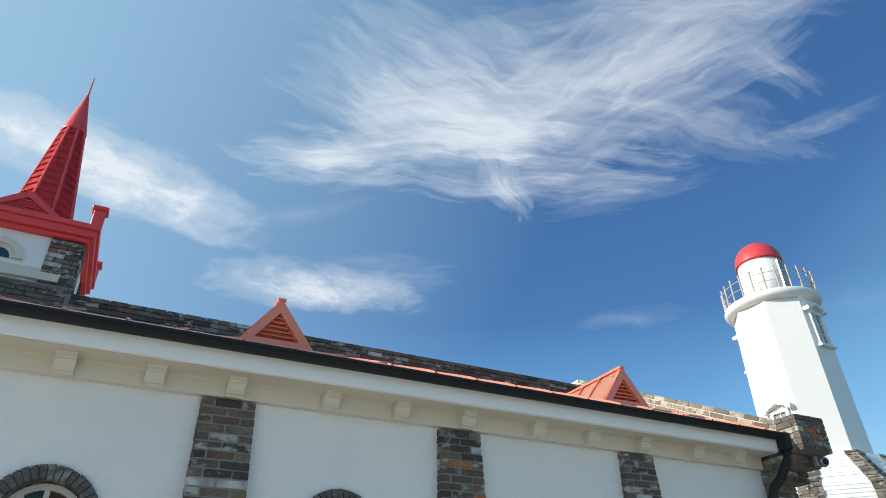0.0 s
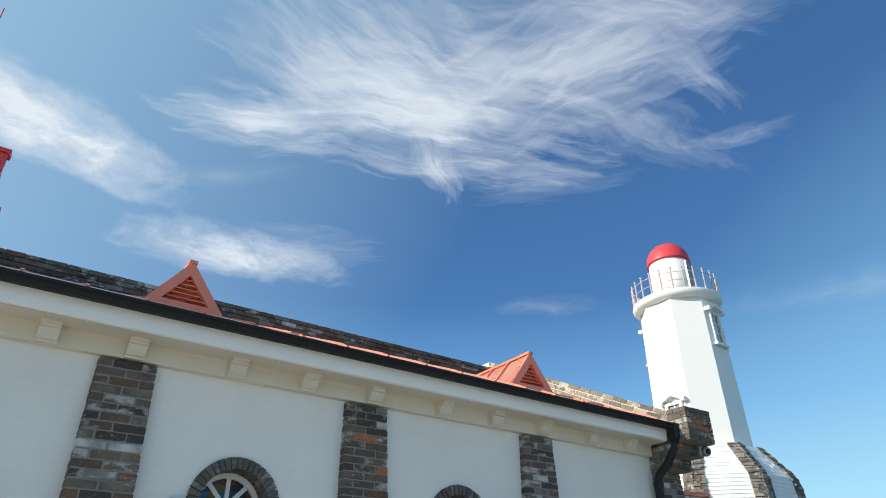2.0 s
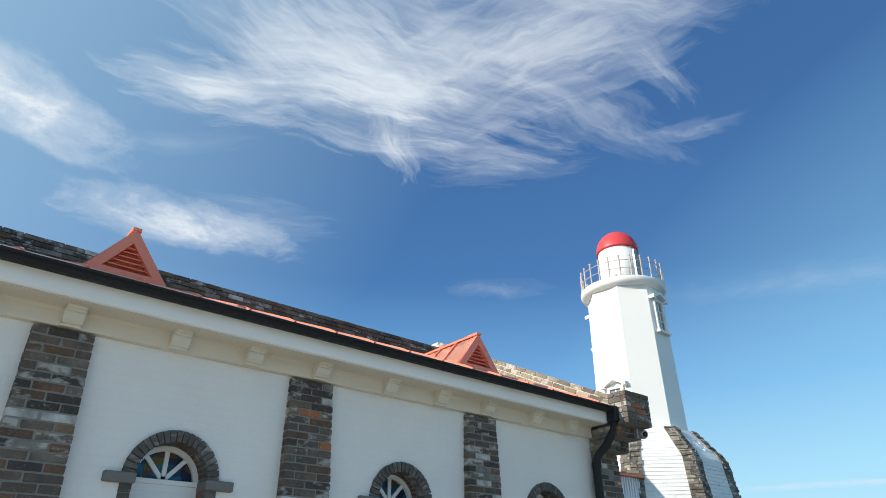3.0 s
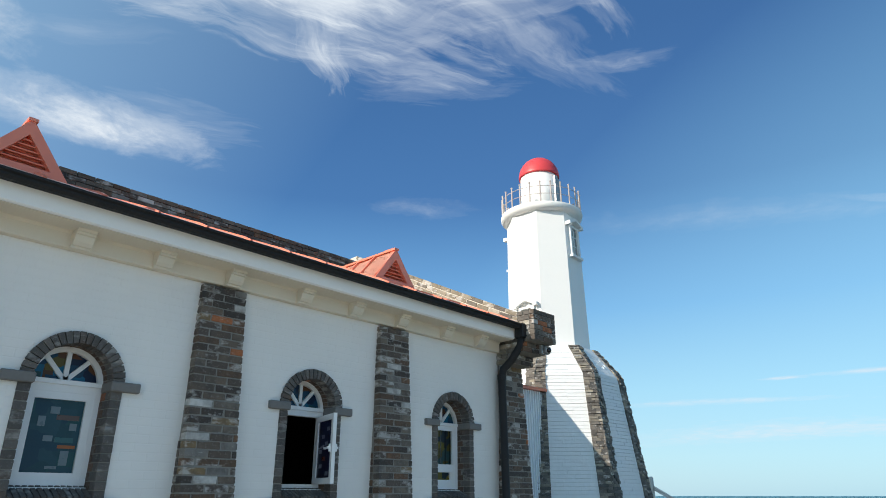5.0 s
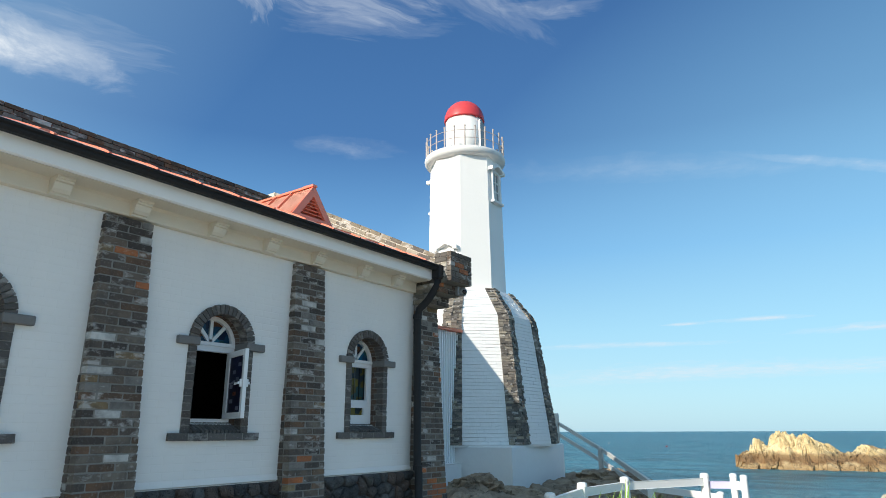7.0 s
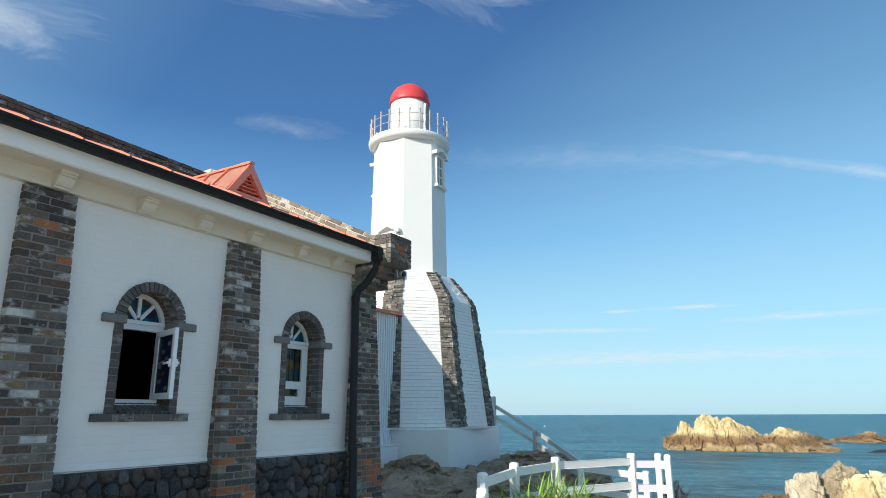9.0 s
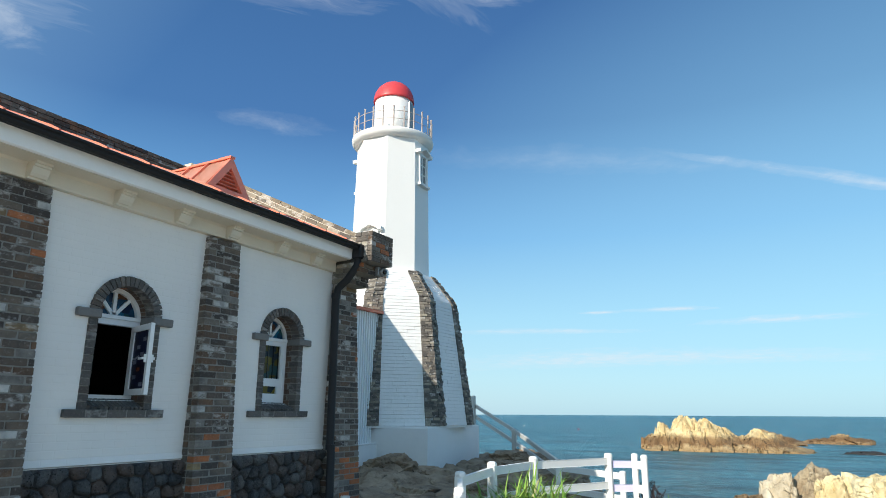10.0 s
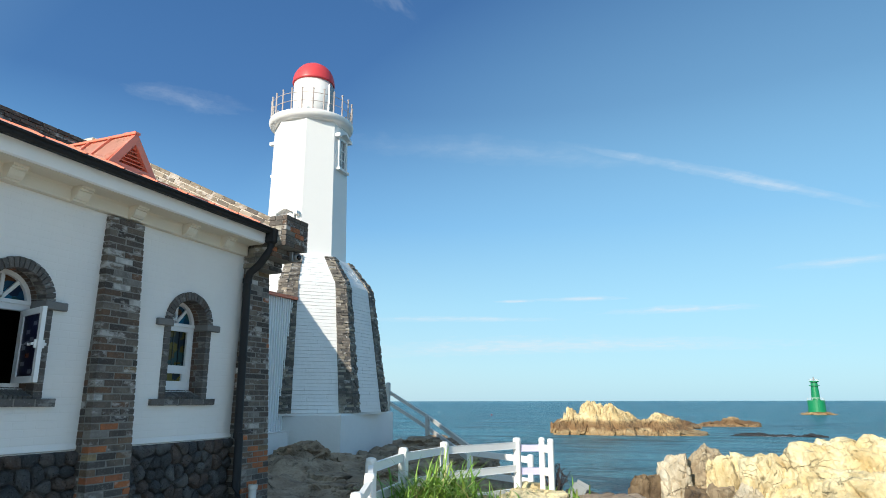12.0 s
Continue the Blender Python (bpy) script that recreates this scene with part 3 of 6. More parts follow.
def long_wall():
    bm = bmesh.new()
    edges = [WEST] + [e for c in WINDOWS for e in (c - 0.52, c + 0.52)] + [EAST]
    for a, b in zip(edges[::2], edges[1::2]):
        box(bm, (a, FACE, 0.7), (b, BACK, BAND + 0.2))
    for c in WINDOWS:
        box(bm, (c - 0.52, FACE, 0.7), (c + 0.52, BACK, 1.20))
        for s in (-1, 1):
            box(bm, (min(c + s * RING, c + s * 0.52), FACE, 1.20), (max(c + s * RING, c + s * 0.52), BACK, SPRING))
        arc = [(c + RING * math.cos(a), SPRING + RING * math.sin(a)) for a in np.linspace(0, math.pi, 17)]
        prism(bm, [(c - 0.52, BAND + 0.2), (c + 0.52, BAND + 0.2), (c + 0.52, SPRING)] + arc + [(c - 0.52, SPRING)], FACE, BACK)
    return tagged(link("wall_south", bm, wall_white), "white painted brick church wall with arched openings", "wall", kind="structure")


wall_south = long_wall()
tagged(link("wall_drip_ledge", side_prism(bmesh.new(), [(FACE - 0.022, BASE_TOP + 0.005), (FACE + 0.01, BASE_TOP - 0.01), (FACE + 0.01, BASE_TOP + 0.06), (FACE - 0.002, BASE_TOP + 0.055)], WEST, EAST - 0.02), wall_white),
       "thin white ledge over the stone base", "trim", kind="structure")
tagged(link("wall_north", boxes(((WEST, 6.9, -0.2), (EAST, 7.2, 3.3))), wall_white), "plain white back wall of the church", "wall", kind="structure")
# west end is out of view; its height is set to shade the roof
tagged(link("wall_west", side_prism(bmesh.new(), [(FACE + 0.33, -0.2), (6.89, -0.2), (6.89, 6.2), (5.0, 8.2), (RIDGE_Y, 7.4), (1.4, 6.35), (FACE + 0.33, 5.9)], WEST, WEST + 0.3), wall_white), "plain white west end wall, unseen and raised to shade the roof", "wall", kind="structure")
tagged(link("wall_east", side_prism(bmesh.new(), [(FACE + 0.33, -0.2), (6.89, -0.2), (6.89, 3.4), (5.0, 5.6), (RIDGE_Y, 4.85), (FACE + 0.33, 3.4)], EAST + 0.02, EAST + 0.32), wall_white), "white gable end wall of the church", "wall", kind="structure")
tagged(link("floor", boxes(((WEST + 0.3, BACK, -0.1), (EAST, 6.9, 0.15))), unlit_black), "interior floor coloured black for the unlit room", "floor", kind="structure")
# added screen: its black colour gives the darkness seen through the windows
tagged(link("interior_lining", boxes(((WEST + 0.32, 1.9, 0.15), (EAST - 0.02, 1.95, 3.3))), unlit_black), "black screen added behind the windows for the unlit room", "wall", kind="structure")
tagged(link("ceiling", boxes(((WEST + 0.3, BACK, 3.2), (EAST, 6.9, 3.27))), unlit_black), "interior ceiling coloured black for the unlit room", "ceiling", kind="structure")

# frieze, cornice and gutter
frieze = bmesh.new()
side_prism(frieze, [(FACE + 0.05, BAND), (FACE - 0.060, BAND + 0.004), (FACE - 0.065, BAND + 0.012), (FACE - 0.065, SLAB - 0.03), (FACE - 0.085, SLAB), (FACE + 0.05, SLAB)], WEST, EAST - 0.03)
tagged(link("frieze", frieze, trim_cream_toned), "cream white rendered frieze band under the eaves", "trim", kind="structure")
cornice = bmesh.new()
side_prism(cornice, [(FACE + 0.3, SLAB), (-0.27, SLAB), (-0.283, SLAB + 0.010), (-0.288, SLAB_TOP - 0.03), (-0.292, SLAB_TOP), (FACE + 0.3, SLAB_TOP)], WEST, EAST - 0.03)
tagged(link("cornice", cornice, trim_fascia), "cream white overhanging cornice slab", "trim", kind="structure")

# separate sheet, so the underside carries the darker shaded cream
tagged(link("soffit", boxes(((WEST, -0.262, SLAB - 0.008), (EAST - 0.035, FACE - 0.087, SLAB - 0.003))), trim_cream_toned), "cream soffit board under the cornice, shade toned into its colour", "trim", kind="structure")

gutter = thing("gutter", (EAST, -0.36, SLAB_TOP), "long black metal eaves gutter with downpipe", "gutter")
part("trough", side_prism(bmesh.new(), [(-0.30, 3.362), (-0.33, 3.340), (-0.38, 3.340), (-0.40, 3.358), (-0.40, 3.376), (-0.425, 3.386), (-0.425, 3.403), (-0.41, 3.407), (-0.395, 3.386), (-0.38, 3.358), (-0.32, 3.358), (-0.308, 3.395), (-0.296, 3.395)], WEST, EAST - 0.02), gutter_black, gutter)
part("outlet", boxes(((EAST - 0.05, -0.435, 3.22), (EAST + 0.07, -0.294, 3.415)), bevel=0.015), gutter_black, gutter)
PIPE_X = 3.395
part("downpipe", tube(bmesh.new(), [(EAST + 0.01, -0.36, 3.24), (EAST, -0.35, 3.13), (PIPE_X + 0.03, -0.22, 2.95), (PIPE_X, -0.10, 2.84), (PIPE_X, -0.07, 2.72), (3.335, -0.13, 0.86), (3.325, -0.16, 0.78), (3.32, -0.17, 0.25), (3.22, -0.28, 0.12), (3.02, -0.42, 0.05)], 0.05, 12), gutter_black, gutter, smooth=True)
for px, py, zc in ((PIPE_X, -0.07, 2.74), (3.362, -0.10, 1.75), (3.33, -0.14, 0.84)):
    part("pipe_collar", tube(bmesh.new(), [(px, py, zc - 0.03), (px, py, zc + 0.03)], 0.06, 12), gutter_black, gutter)
stub = thing("drain_stub", (3.46, -0.30, -0.1), "short white plastic drain pipe end beside the pier", "pipe")
part("pipe", tube(bmesh.new(), [(3.46, -0.30, -0.12), (3.46, -0.30, 0.26)], 0.045, 12), pipe_white, stub, smooth=True)
part("collar", tube(bmesh.new(), [(3.46, -0.30, 0.22), (3.46, -0.30, 0.27)], 0.056, 12), pipe_white, stub)

# roof
roof = tagged(new("roof"), "salmon red standing-seam metal roof", "roof", kind="structure")
for y0, z0, y1, z1 in ((EAVE_Y, EAVE_Z, KICK_Y, KICK_Z), (KICK_Y, KICK_Z, RIDGE_Y, roof_z(RIDGE_Y)), (RIDGE_Y + 0.16, 4.98, 5.0, 5.62), (7.3, 3.35, 5.0, 5.62)):
    part("roof_slope", side_prism(bmesh.new(), [(y0, z0), (y1, z1), (y1, z1 - 0.07), (y0, z0 - 0.06)], WEST, EAST + 0.02), red_sunlit, roof)
x = WEST + 0.2
while x < EAST:
    bm = bmesh.new()
    beam(bm, (x, EAVE_Y, EAVE_Z + 0.004), (x, KICK_Y, KICK_Z + 0.004), 0.022, 0.026)
    beam(bm, (x, KICK_Y, KICK_Z + 0.004), (x, RIDGE_Y - 0.15, roof_z(RIDGE_Y - 0.15) + 0.004), 0.022, 0.026)
    part("seam", bm, red_metal, roof)
    x += 0.42

# the brick band along the ridge
ridge = tagged(new("ridge_wall"), "dark grey brick band along the roof ridge", "wall", kind="structure")
RIDGE_TOP = 5.10
part("core", boxes(((-4.3, RIDGE_Y - 0.13, 4.70), (EAST + 0.1, RIDGE_Y + 0.15, RIDGE_TOP - 0.01))), mortar, ridge)
# gable parapet that climbs from the corner block to the ridge
parapet = tagged(new("gable_parapet"), "brick gable parapet climbing to the ridge, sunlit tone in its colour", "wall", kind="structure")
PAR_SLOPE, PAR_FOOT, PAR_Y = 0.483, 3.60, -0.30


def parapet_top(y):
    return PAR_FOOT + (y - PAR_Y) * PAR_SLOPE


part("core", side_prism(bmesh.new(), [(PAR_Y, PAR_FOOT - 0.45), (PAR_Y, PAR_FOOT - 0.012), (RIDGE_Y, parapet_top(RIDGE_Y) - 0.012), (5.0, parapet_top(RIDGE_Y) - 0.05), (7.2, 3.6), (7.2, 3.3), (5.0, parapet_top(RIDGE_Y) - 0.5), (RIDGE_Y, parapet_top(RIDGE_Y) - 0.47)], EAST + 0.03, EAST + 0.37), mortar_sunlit, parapet)

# corner block (kneeler) stepped out at the foot of the parapet
kneeler = thing("corner_block", (3.7, -0.3, 2.9), "stepped dark brick corner block under the gable parapet", "masonry")
STEPS = ((3.475, 3.97, -0.565, 3.185, 3.60), (3.44, 3.93, -0.40, 3.05, 3.185), (3.43, 3.91, -0.22, 2.915, 3.05))
for x0, x1, y0, z0, z1 in STEPS:
    part("core", boxes(((x0 + 0.012, y0 + 0.012, z0 + 0.002), (x1 - 0.012, 0.3, z1 - 0.006))), mortar, kneeler)

# security camera on the block
cctv = thing("security_camera", (3.86, -0.42, 3.10), "small grey dome security camera on a bracket", "camera")
part("bracket", boxes(((3.80, -0.45, 3.06), (3.90, -0.38, 3.18)), bevel=0.008), steel, cctv)
bm = bmesh.new()
bmesh.ops.create_uvsphere(bm, u_segments=16, v_segments=10, radius=0.06, matrix=Matrix.Translation((3.87, -0.48, 3.11)))
part("housing", bm, steel, cctv, smooth=True)
bm = bmesh.new()
bmesh.ops.create_uvsphere(bm, u_segments=12, v_segments=8, radius=0.032, matrix=Matrix.Translation((3.845, -0.525, 3.10)))
part("lens", bm, lens_black, cctv, smooth=True)


# ---- cornice brackets ----
def cornice_bracket():
    bm = bmesh.new()
    prof = [(0.0, 0.0), (-0.045, 0.0), (-0.05, 0.018), (-0.075, 0.022), (-0.10, 0.05), (-0.115, 0.09), (-0.118, 0.108), (-0.14, 0.112), (-0.142, 0.130), (-0.162, 0.135), (-0.165, 0.160), (0.0, 0.160)]
    side_prism(bm, [(y * 0.86, z * 0.86) for y, z in prof], -0.070, 0.070)
    bmesh.ops.bevel(bm, geom=[e for e in bm.edges if e.calc_length() < 0.05], offset=0.002, segments=1, affect="EDGES")
    return bm


first = tagged(link("cornice_bracket", cornice_bracket(), trim_cream_toned), "cream moulded scroll bracket under the cornice", "bracket", "cornice brackets")
XS = (-3.85, -3.24, -2.64, -1.85, -1.205, -0.54, 0.24, 0.90, 1.57, 2.325, 2.965)
SEAT = FACE - 0.063
first.matrix_basis = pose(XS[0], SEAT, SLAB - 0.146)
for x in XS[1:] + (-4.6, -5.3):
    copy_thing(first, pose(x, SEAT, SLAB - 0.146))


# ---- roof dormers ----
def dormer(xc, yf, apex, half):
    foot = roof_z(yf) - 0.02
    d = thing("roof_dormer", (xc, yf, foot), "small triangular red metal roof dormer with louvred vent", "dormer", "roof dormers")
    yb = yf + (apex - roof_z(yf)) / PITCH
    for s in (-1, 1):
        bm = bmesh.new()
        a0, a1 = Vector((xc, yf - 0.03, apex)), Vector((xc + s * (half + 0.02), yf - 0.03, foot - 0.01))
        b0 = Vector((xc, yb + 0.05, apex))
        vs = [bm.verts.new(p) for p in (a0, a1, Vector((xc + s * (half + 0.02), yf + 0.10, foot + 0.01)), b0)]
        bm.faces.new(vs)
        bmesh.ops.solidify(bm, geom=list(bm.faces), thickness=0.03)
        bmesh.ops.recalc_face_normals(bm, faces=bm.faces)
        slope = part("roof_sheet", bm, red_sunlit, d)
        for f in (0.3, 0.62):
            bm = bmesh.new()
            top = Vector((xc, yf + f * (yb - yf), apex + 0.018))
            low = top + Vector((s * (half + 0.02), 0, foot - apex))
            low = top.lerp(low, 1.0 if f < 0.4 else 0.72)
            beam(bm, top, low, 0.018, 0.028, up=(s * 0.6, 0, 0.8))
            part("seam", bm, red_metal, slope)
    # barge frame round the vent
    t = 0.070
    k = (apex - foot) / half
    bm = bmesh.new()
    inner = [(xc - half + t * 1.9, foot + 0.05), (xc, apex - t * 1.75), (xc + half - t * 1.9, foot + 0.05)]
    outer = [(xc - half - 0.02, foot - 0.03), (xc, apex + 0.01), (xc + half + 0.02, foot - 0.03)]
    fr = [[bm.verts.new((p[0], y, p[1])) for p in ring] for y in (yf - 0.05, yf + 0.01) for ring in (outer, inner)]
    for i in range(3):
        j = (i + 1) % 3
        bm.faces.new((fr[0][i], fr[0][j], fr[1][j], fr[1][i]))
        bm.faces.new((fr[1][i], fr[1][j], fr[3][j], fr[3][i]))
        bm.faces.new((fr[0][j], fr[0][i], fr[2][i], fr[2][j]))
        bm.faces.new((fr[2][i], fr[3][i], fr[3][j], fr[2][j]))
    bmesh.ops.recalc_face_normals(bm, faces=bm.faces)
    part("barge_frame", bm, red_metal, d)
    part("ridge_cap", side_prism(bmesh.new(), [(yf - 0.06, apex - 0.01), (yf - 0.06, apex + 0.016), (yf + 0.10, apex + 0.020), (yf + 0.11, apex + 0.014), (yb, apex + 0.012), (yb, apex - 0.01)], xc - 0.034, xc + 0.034), red_metal, d)
    z = foot + 0.055
    while z < apex - t * 1.75 - 0.03:
        w = (apex - t * 1.75 - z) / k
        bm = bmesh.new()
        vs = []
        for sx in (-w, w):
            for dy, dz in ((-0.03, 0.0), (-0.025, -0.008), (0.02, 0.022), (0.015, 0.03)):
                vs.append(bm.verts.new((xc + sx, yf + dy, z + dz)))
        for i in range(4):
            j = (i + 1) % 4
            bm.faces.new((vs[i], vs[j], vs[4 + j], vs[4 + i]))
        bm.faces.new(vs[:4]), bm.faces.new(vs[4:])
        bmesh.ops.recalc_face_normals(bm, faces=bm.faces)
        part("louvre", bm, red_metal, d)
        z += 0.042
    part("backing", prism(bmesh.new(), [(xc - half + 0.06, foot), (xc, apex - 0.07), (xc + half - 0.06, foot)], yf + 0.03, yf + 0.04), red_metal, d)


dormer(-2.365, -0.04, 3.978, 0.325)
dormer(1.44, -0.04, 3.978, 0.325)


# ---- windows ----
def arch_band(bm, c, z, r0, r1, y0, y1, n=18):
    ring = []
    for k in range(n + 1):
        a = math.pi * k / n
        ring.append([bm.verts.new((c + r * math.cos(a), y, z + r * math.sin(a))) for r, y in ((r0, y0), (r1, y0), (r1, y1), (r0, y1))])
    for a, b in zip(ring, ring[1:]):
        for i in range(4):
            j = (i + 1) % 4
            bm.faces.new((a[i], a[j], b[j], b[i]))
    bm.faces.new(ring[0]), bm.faces.new(ring[-1][::-1])
    bmesh.ops.recalc_face_normals(bm, faces=bm.faces)
    return bm


def pane(name, parent, lo, hi, glass):
    return part(name, boxes((lo, hi)), glass, parent)


def window(c, style, label):
    w = thing("arched_window", (c, FACE, 1.2), label, "window", "arched windows")
    # reveal: bedding behind the bricks
    bm = bmesh.new()
    for s in (-1, 1):
        box(bm, (min(c + s * (HOLE + 0.006), c + s * RING), FACE - 0.01, 1.2), (max(c + s * (HOLE + 0.006), c + s * RING), BACK - 0.02, SPRING))
    arch_band(bm, c, SPRING, HOLE + 0.006, RING - 0.002, FACE - 0.01, BACK - 0.02)
    part("bedding", bm, mortar, w)
    z, row = 1.268, 0
    while z < 2.03:
        for s in (-1, 1):
            cut = 0.11 if (row % 2) else 0.15
            brick(w, (c + s * (HOLE + RING) / 2, 0.018 + cut / 2, z + 0.028), (RING - HOLE, cut - 0.008, 0.058), brick_arch)
            brick(w, (c + s * (HOLE + RING) / 2, 0.018 + (cut + 0.315) / 2, z + 0.028), (RING - HOLE, 0.31 - cut, 0.058), brick_reveal)
        z, row = z + 0.0655, row + 1
    n = 21
    for k in range(n):
        a = math.pi * (k + 0.5) / n
        mid = (HOLE + RING) / 2 + 0.002
        turn = Matrix.Rotation(math.pi / 2 - a, 4, "Y")
        brick(w, (c + mid * math.cos(a), 0.012 + 0.06, SPRING + mid * math.sin(a)), (math.pi * mid / n - 0.007, 0.125, RING - HOLE + 0.008), brick_arch, turn, WEDGES)
        brick(w, (c + mid * math.cos(a), 0.24, SPRING + mid * math.sin(a)), (math.pi * mid / n - 0.007, 0.19, RING - HOLE), brick_reveal, turn, WEDGES)
    for s in (-1, 1):
        lo, hi = sorted((c + s * 0.262, c + s * 0.487))
        part("impost_stone", boxes(((lo, -0.005, 2.047), (hi, 0.20, 2.122)), bevel=0.008), impost_grey, w)
    # sill: slab of bricks and a sloped row on edge
    for k in range(5):
        x0 = c - 0.485 + k * 0.194
        brick(w, (x0 + 0.097, 0.055, 1.231), (0.188, 0.12, 0.068), brick_arch)
    part("sill_bed", boxes(((c - 0.48, 0.0, 1.20), (c + 0.48, 0.12, 1.262))), mortar, w)
    lean = Matrix.Rotation(radians(22), 4, "X")
    part("sill_slope", side_prism(bmesh.new(), [(0.03, 1.262), (0.30, 1.36), (0.30, 1.2), (0.03, 1.2)], c - HOLE, c + HOLE), mortar_dark, w)
    for k in range(13):
        brick(w, (c - HOLE + 0.021 + k * 0.0425, 0.145, 1.308), (0.033, 0.235, 0.05), brick_arch, lean)
    # frame
    y0, y1 = 0.215, 0.275
    f = boxes(((c - HOLE, y0, 1.345), (c + HOLE, y1, 1.395)), ((c - HOLE, y0, 2.03), (c + HOLE, y1, 2.115)),
              ((c - HOLE, y0, 1.395), (c - HOLE + 0.04, y1, 2.03)), ((c + HOLE - 0.04, y0, 1.395), (c + HOLE, y1, 2.03)))
    box(f, (c - HOLE - 0.002, y0 - 0.02, 2.085), (c + HOLE + 0.002, y1, 2.12))
    fr = part("window_frame", f, frame_white, w)
    part("drip_bar", boxes(((c - HOLE, y0 - 0.045, 1.335), (c + HOLE, y0, 1.350)), bevel=0.003), frame_white, fr)
    bm = arch_band(bmesh.new(), c, SPRING, HOLE - 0.038, HOLE + 0.003, y0, y1)
    part("fan_frame", bm, frame_white, fr)
    for a in (50, 90, 130):
        bm = bmesh.new()
        d = Vector((math.cos(radians(a)), 0, math.sin(radians(a))))
        beam(bm, Vector((c, 0.245, SPRING + 0.015)), Vector((c, 0.245, SPRING)) + d * (HOLE - 0.03), 0.035, 0.03, up=(0, 1, 0))
        part("fan_bar", bm, frame_white, fr)
    fan = bmesh.new()
    prism(fan, [(c + (HOLE - 0.01) * math.cos(t), SPRING + (HOLE - 0.01) * math.sin(t)) for t in np.linspace(0, math.pi, 15)], 0.25, 0.256)
    part("fanlight", fan, glass_fan, w)
    L, R, lo, hi = c - HOLE + 0.04, c + HOLE - 0.04, 1.395, 2.03
    if style == "closed":
        s = boxes(((L, y0 + 0.005, lo), (L + 0.055, y1 - 0.005, hi)), ((R - 0.055, y0 + 0.005, lo), (R, y1 - 0.005, hi)),
                  ((L + 0.055, y0 + 0.005, lo), (R - 0.055, y1 - 0.005, lo + 0.055)), ((L + 0.055, y0 + 0.005, hi - 0.055), (R - 0.055, y1 - 0.005, hi)))
        part("sash", s, frame_white, w)
        g = pane("glass", w, (L + 0.05, 0.245, lo + 0.05), (R - 0.05, 0.252, hi - 0.05), glass_teal)
        for u, v, wide, high, m in ((0.36, 0.80, 0.18, 0.10, mist_glass), (0.16, 0.62, 0.14, 0.14, mist_glass), (0.32, 0.42, 0.18, 0.08, mist_glass), (0.78, 0.58, 0.14, 0.10, mist_glass),
                                    (0.50, 0.72, 0.44, 0.07, rust_glass), (0.62, 0.33, 0.34, 0.045, orange_glass), (0.54, 0.41, 0.36, 0.07, sea_glass), (0.70, 0.10, 0.16, 0.20, mist_glass), (0.46, 0.05, 0.22, 0.04, mist_glass)):
            x0, z0 = L + 0.055 + u * (R - L - 0.11), lo + 0.055 + v * (hi - lo - 0.11)
            x1, z1 = min(R - 0.055, x0 + wide * (R - L - 0.11)), min(hi - 0.055, z0 + high * (hi - lo - 0.11))
            part("coloured_pane", boxes(((x0, 0.2415, z0), (x1, 0.2445, z1))), m, g)
    elif style == "split":
        mid = lo + 0.20
        s = boxes(((L, y0 + 0.005, lo), (L + 0.035, y1 - 0.005, hi)), ((R - 0.05, y0 + 0.005, lo), (R, y1 - 0.005, hi)),
                  ((L + 0.035, y0 + 0.005, mid), (R - 0.05, y1 - 0.005, mid + 0.045)), ((L + 0.035, y0 + 0.005, lo), (R - 0.05, y1 - 0.005, lo + 0.07)),
                  ((L + 0.035, y0 - 0.004, mid - 0.045), (R - 0.05, y1 - 0.005, mid)), ((R - 0.085, y0 + 0.005, lo + 0.07), (R - 0.05, y1 - 0.005, mid - 0.045)))
        part("sash", s, frame_white, w)
        pane("glass", w, (L + 0.03, 0.245, mid + 0.05), (R - 0.04, 0.252, hi), glass_amber)
        pane("glass", w, (L + 0.03, 0.245, lo + 0.06), (R - 0.075, 0.252, mid - 0.04), glass_amber)
        for k in range(5):
            x = L + 0.06 + k * (R - L - 0.13) / 4
            part("lead_line", boxes(((x - 0.004, 0.238, mid + 0.045), (x + 0.004, 0.2445, hi))), lens_black, w)
    else:
        # the leaf stands open, hinged at the far jamb
        hinge, way = Vector((R - 0.02, 0.20, 0)), (Vector((c + 0.072, -0.24, 0)) - Vector((R - 0.02, 0.20, 0))).normalized()
        out = way.cross(Vector((0, 0, 1)))

        def leaf_bar(s0, s1, z0, z1, t=0.017):
            b = bmesh.new()
            beam(b, hinge + way * s0 + Vector((0, 0, (z0 + z1) / 2)), hinge + way * s1 + Vector((0, 0, (z0 + z1) / 2)), 2 * t, z1 - z0)
            return b
        n = 0.49
        bm = bmesh.new()
        for s0, s1, z0, z1 in ((0, 0.055, lo, hi), (n - 0.055, n, lo, hi), (0.055, n - 0.06, lo, lo + 0.055), (0.055, n - 0.06, hi - 0.055, hi)):
            tmp = leaf_bar(s0, s1, z0, z1)
            me = bpy.data.meshes.new("tmp")
            tmp.to_mesh(me)
            tmp.free()
            bm.from_mesh(me)
            bpy.data.meshes.remove(me)
        leaf = part("open_leaf", bm, frame_white, w, "white casement leaf standing open")
        part("glass", leaf_bar(0.05, n - 0.055, lo + 0.05, hi - 0.05, 0.005), glass_navy, leaf, "dark navy stained glass with pale squares")
        rnd = random.Random(4)
        for k in range(7):
            s0, z0 = (0.30, 0.12, 0.20, 0.10, 0.26, 0.16, 0.30)[k], lo + 0.075 + k * 0.068
            b = bmesh.new()
            p = hinge + way * s0 + out * 0.009
